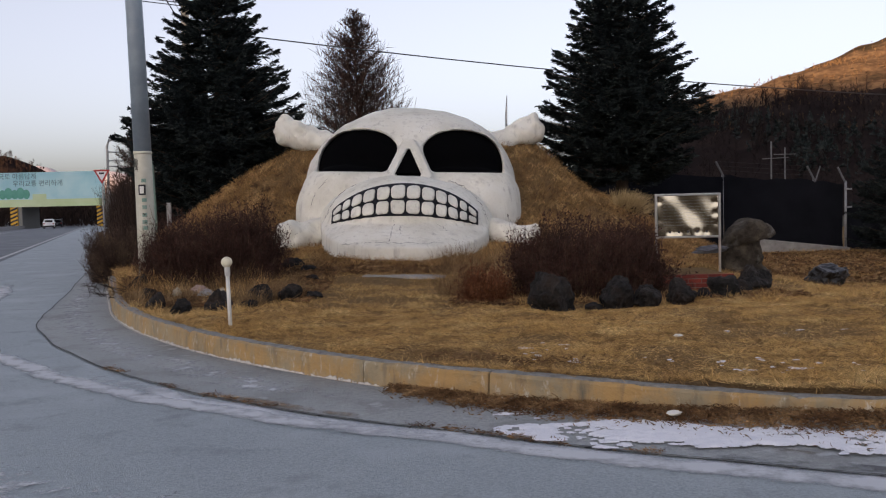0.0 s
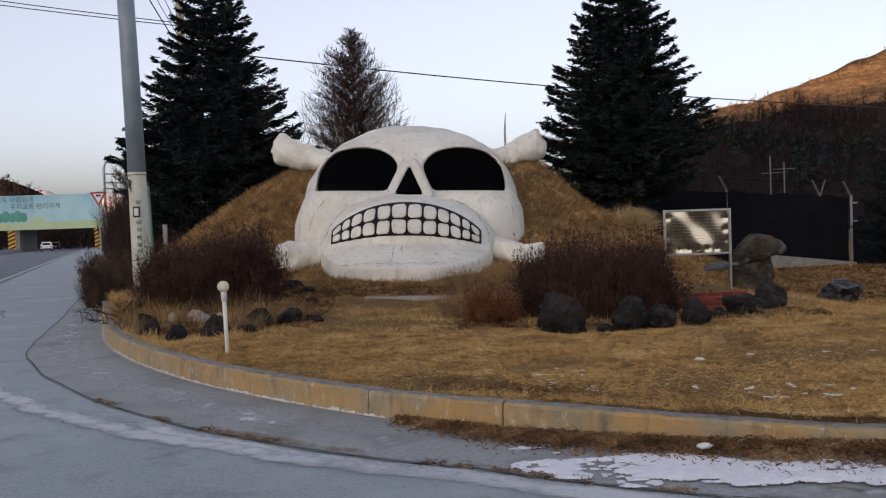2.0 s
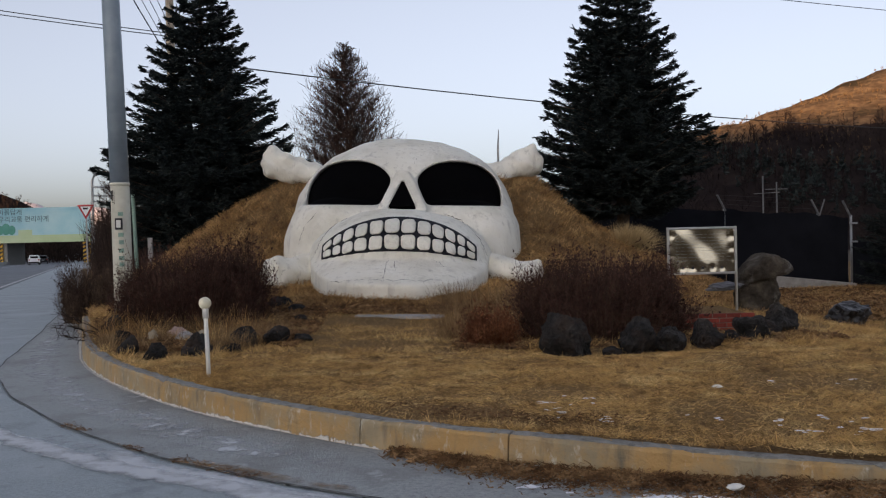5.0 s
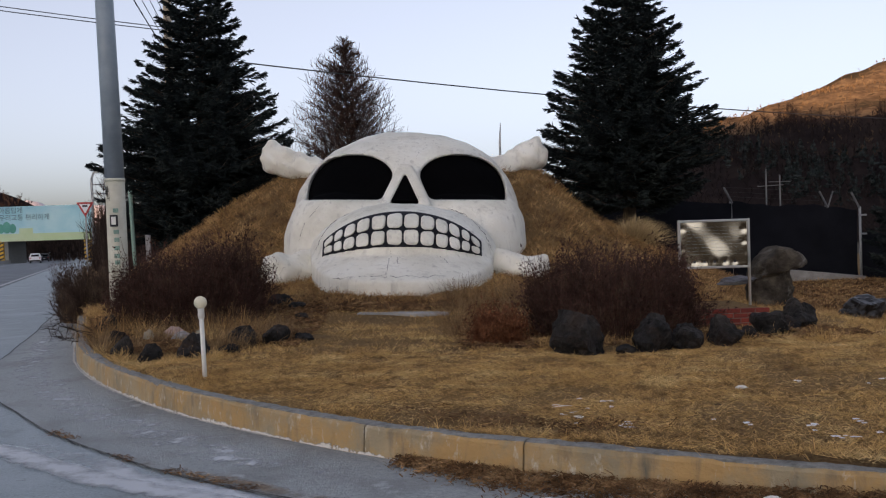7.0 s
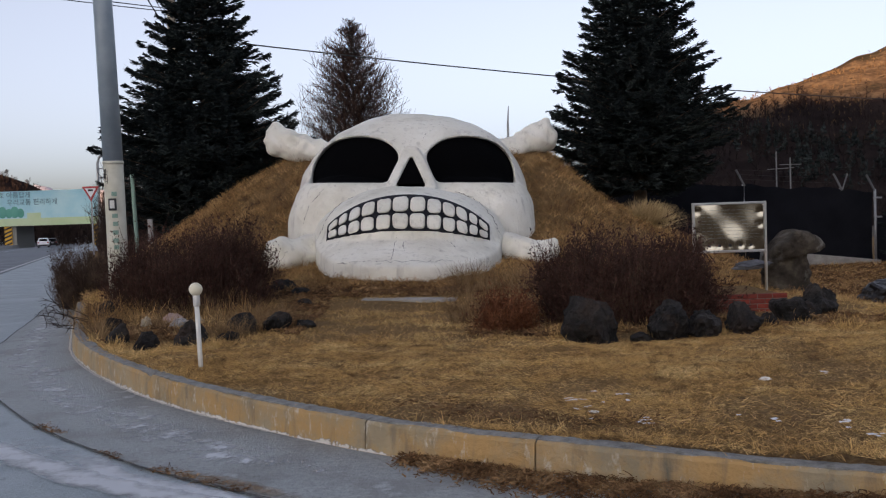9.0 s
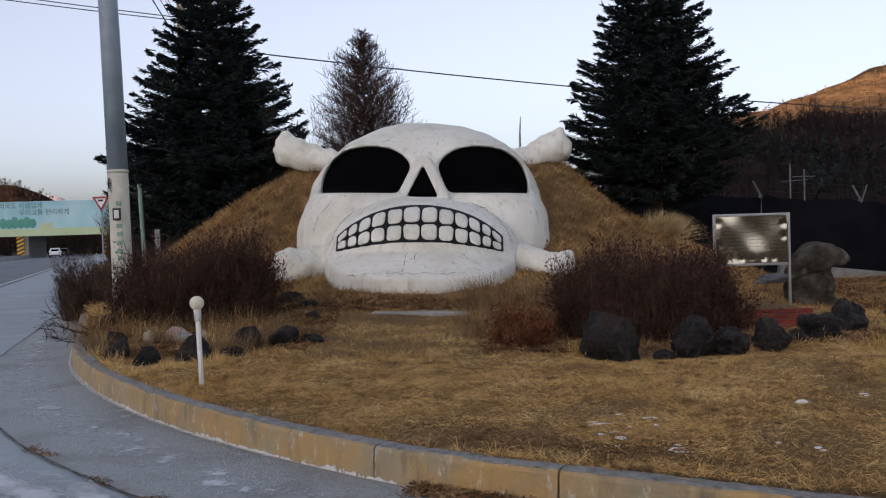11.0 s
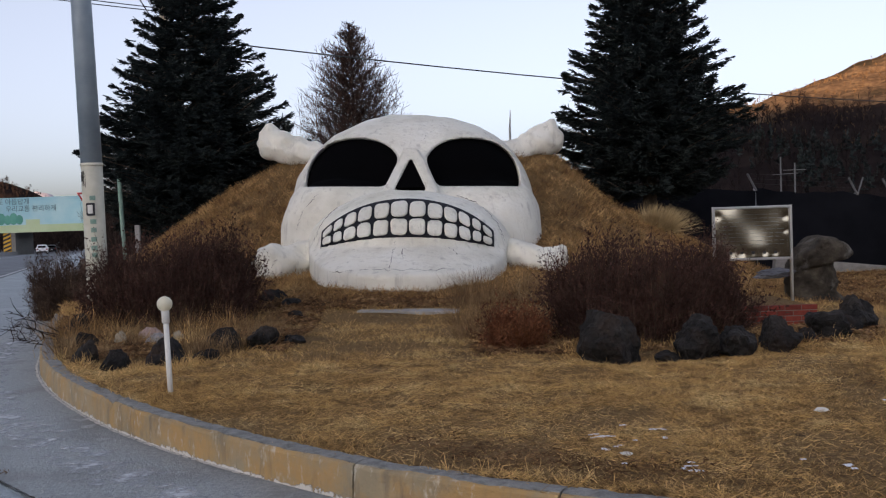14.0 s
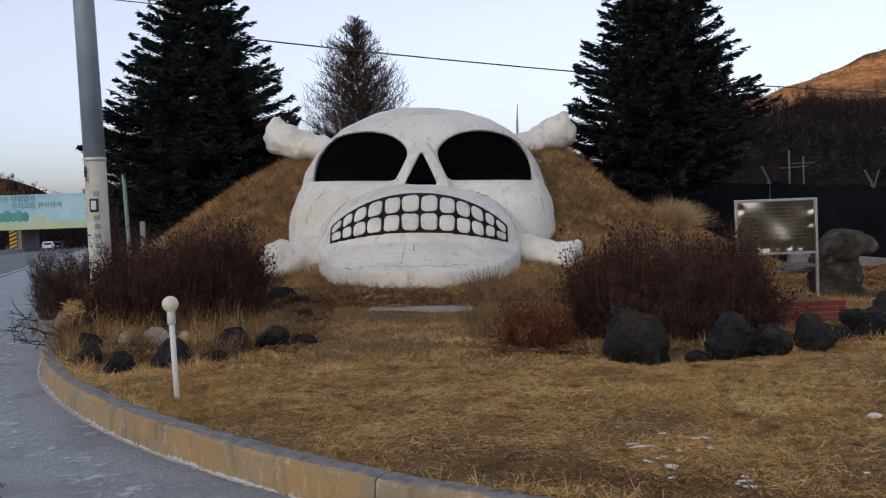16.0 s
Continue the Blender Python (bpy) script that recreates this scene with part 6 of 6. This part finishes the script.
for k in range(9):
    a = np.array([0.0, 0.0, 0.02 * k])
    b = a + np.array([-0.35 - 0.4 * rng.random(), -0.25 + 0.6 * rng.random(), 0.25 * rng.random() + 0.02])
    st.append(a), en.append(b)
    for j in range(7):
        t = rng.uniform(0.3, 1.0)
        p = a + (b - a) * t
        st.append(p), en.append(p + rng.normal(0, 0.08, 3) + np.array([-0.08, 0, 0.02]))
mesh_object("twig_mass", *ribbons(np.array(st), np.array(en), np.full(len(st), 0.006), 0.02, rng, segs=3), M_BRUSH, branch)["kind"] = "stuff"


# ---- salt, frost and stains on the paving ----
def strip(name, d0, d1, x_lo, x_hi, mat, label, z, rows_n=12, wob=0.0):
    """A thin film along the kerb between two distances from it (a plain number counts from the gutter joint), fading at its borders."""
    sel = np.flatnonzero((EDGE[:, 0] > x_lo) & (EDGE[:, 0] < x_hi))
    u = np.linspace(0, 1, rows_n)
    lo, hi = [APRON[sel] + d if isinstance(d, float) else np.interp(EDGE[sel, 0], [-8.2, -4.3, 0.3, 6.0], d) for d in (d0, d1)]
    sway = wob * (value_noise(EDGE[sel, 0], EDGE[sel, 1], 0.7, 6) - 0.5) + 0.5 * wob * (value_noise(EDGE[sel, 0], EDGE[sel, 1], 0.2, 7) - 0.5)
    rows = EDGE[sel][:, None] - EDGE_N[sel][:, None] * (sway[:, None] + lo[:, None] + (hi - lo)[:, None] * u[None])[..., None]
    ob = sheet(name, rows, base(rows[..., 0], rows[..., 1]) + z, mat)
    ends = np.minimum(1, np.minimum(np.arange(len(sel)), np.arange(len(sel))[::-1]) / 10)
    mask = (np.sin(u * math.pi) ** 0.7)[None] * ends[:, None]
    at = ob.data.attributes.new("cover", "FLOAT", "POINT")
    at.data.foreach_set("value", mask.ravel().astype(np.float32))
    return tagged(ob, label, "stain", kind="stuff")


def film(name, color, scale, lo, hi, rough=0.85, stretch=1.0):
    """A see-through film whose cover follows noise."""
    m = bpy.data.materials.new(name)
    m.use_nodes = True
    nt, ln = m.node_tree.nodes, m.node_tree.links
    b = nt["Principled BSDF"]
    b.inputs["Base Color"].default_value, b.inputs["Roughness"].default_value = (*color, 1), rough
    geo = nt.new("ShaderNodeNewGeometry")
    nz = nt.new("ShaderNodeTexNoise")
    nz.inputs["Scale"].default_value, nz.inputs["Detail"].default_value, nz.inputs["Roughness"].default_value = scale, 9.0, 0.7
    ln.new(geo.outputs["Position"], nz.inputs["Vector"])
    at = nt.new("ShaderNodeAttribute")
    at.attribute_name = "cover"
    add = nt.new("ShaderNodeMath")
    add.operation = "MULTIPLY_ADD"
    add.inputs[1].default_value, add.inputs[2].default_value = 0.5, -0.25
    ln.new(at.outputs["Fac"], add.inputs[0])
    s = nt.new("ShaderNodeMath")
    ln.new(nz.outputs["Fac"], s.inputs[0])
    ln.new(add.outputs[0], s.inputs[1])
    mr = nt.new("ShaderNodeMapRange")
    mr.inputs["From Min"].default_value, mr.inputs["From Max"].default_value = lo, hi
    ln.new(s.outputs[0], mr.inputs["Value"])
    ln.new(mr.outputs["Result"], b.inputs["Alpha"])
    return m


M_SALT = film("road_salt", (0.53, 0.56, 0.595), 3.4, 0.42, 0.74)
M_SILT = film("tan_silt", (0.26, 0.185, 0.12), 3.5, 0.50, 0.78)
M_WET = film("damp_asphalt", (0.035, 0.037, 0.042), 2.5, 0.46, 0.72, rough=0.45)
M_SALT2 = film("frost_film", (0.53, 0.56, 0.59), 5.2, 0.71, 0.85)
M_EFFLO = film("efflorescence", (0.60, 0.59, 0.56), 20.0, 0.60, 0.70)
M_TAR = film("dark_joint", (0.045, 0.043, 0.042), 9.0, 0.52, 0.76)
strip("salt_band", 0.02, 0.36, -2.6, 6, M_SALT, "pale band of road salt along the gutter", 0.003, wob=0.06)
strip("salt_band", [1.6, 1.62, 1.02, 1.6], [2.0, 1.96, 1.32, 1.9], -7, 1.6, M_SALT, "pale tyre-swept line of salt on the asphalt", 0.005, wob=0.10)
strip("salt_band", [2.2, 2.6, 2.4, 2.6], [3.6, 4.6, 4.2, 4.4], -7, 6, M_SALT2, "pale blotches of dried salt on the asphalt", 0.003)
strip("silt_film", [0.0, 0.0, 0.08, 0.10], [0.2, 0.2, 0.85, 1.45], 0.0, 6, M_SILT, "tan silt washed along the gutter", 0.013, wob=0.05)
strip("silt_film", -0.17, 0.05, -2.1, 1.3, M_SILT, "thin ridge of silt and straw at the gutter joint", 0.012, wob=0.06)
strip("damp_band", [0.9, 0.9, 0.94, 0.98], [1.1, 1.1, 1.06, 1.75], 0.9, 6, M_WET, "dark damp strip beside the gutter", 0.009, wob=0.05)
strip("frost_film", [0.03, 0.06, 0.06, 0.1], [0.3, 0.95, 0.95, 0.9], -8, 1.0, M_SALT2, "white frost blotches on the gutter concrete", 0.008)
strip("frost_film", [0.0, 0.0, 0.0, 0.0], [0.06, 0.055, 0.045, 0.03], -6.5, 0.2, M_EFFLO, "white efflorescence at the kerb's foot", 0.011)
strip("gutter_joint", -0.014, 0.014, -8, 6, M_TAR, "dark open joint between gutter and asphalt", 0.010, rows_n=7)

# white mineral crust creeping up the kerb's face from its foot
sel = np.flatnonzero((EDGE[:, 0] > -6.2) & (EDGE[:, 0] < 0.9))
fine = np.arange(0, len(sel) - 1, 0.25)
c, n = [np.stack([np.interp(fine, np.arange(len(sel)), a[sel][:, q]) for q in (0, 1)], -1) for a in (EDGE, EDGE_N)]
up = np.linspace(0.0, 1.0, 6)
top = 0.022 + 0.06 * value_noise(c[:, 0], c[:, 1], 0.22, 61) ** 2 + 0.05 * value_noise(c[:, 0], c[:, 1], 0.06, 62) ** 3
rows = np.repeat((c - n * 0.006)[:, None], 6, 1) + n[:, None] * (0.004 * up)[None, :, None]
crust = sheet("mineral_crust", rows, base(rows[..., 0], rows[..., 1]) + 0.008 + top[:, None] * up[None], M_EFFLO)
at = crust.data.attributes.new("cover", "FLOAT", "POINT")
at.data.foreach_set("value", np.repeat((1.0 - up**1.5)[None], len(c), 0).ravel().astype(np.float32))
tagged(crust, "white mineral crust at the foot of the kerb", "stain", kind="stuff")
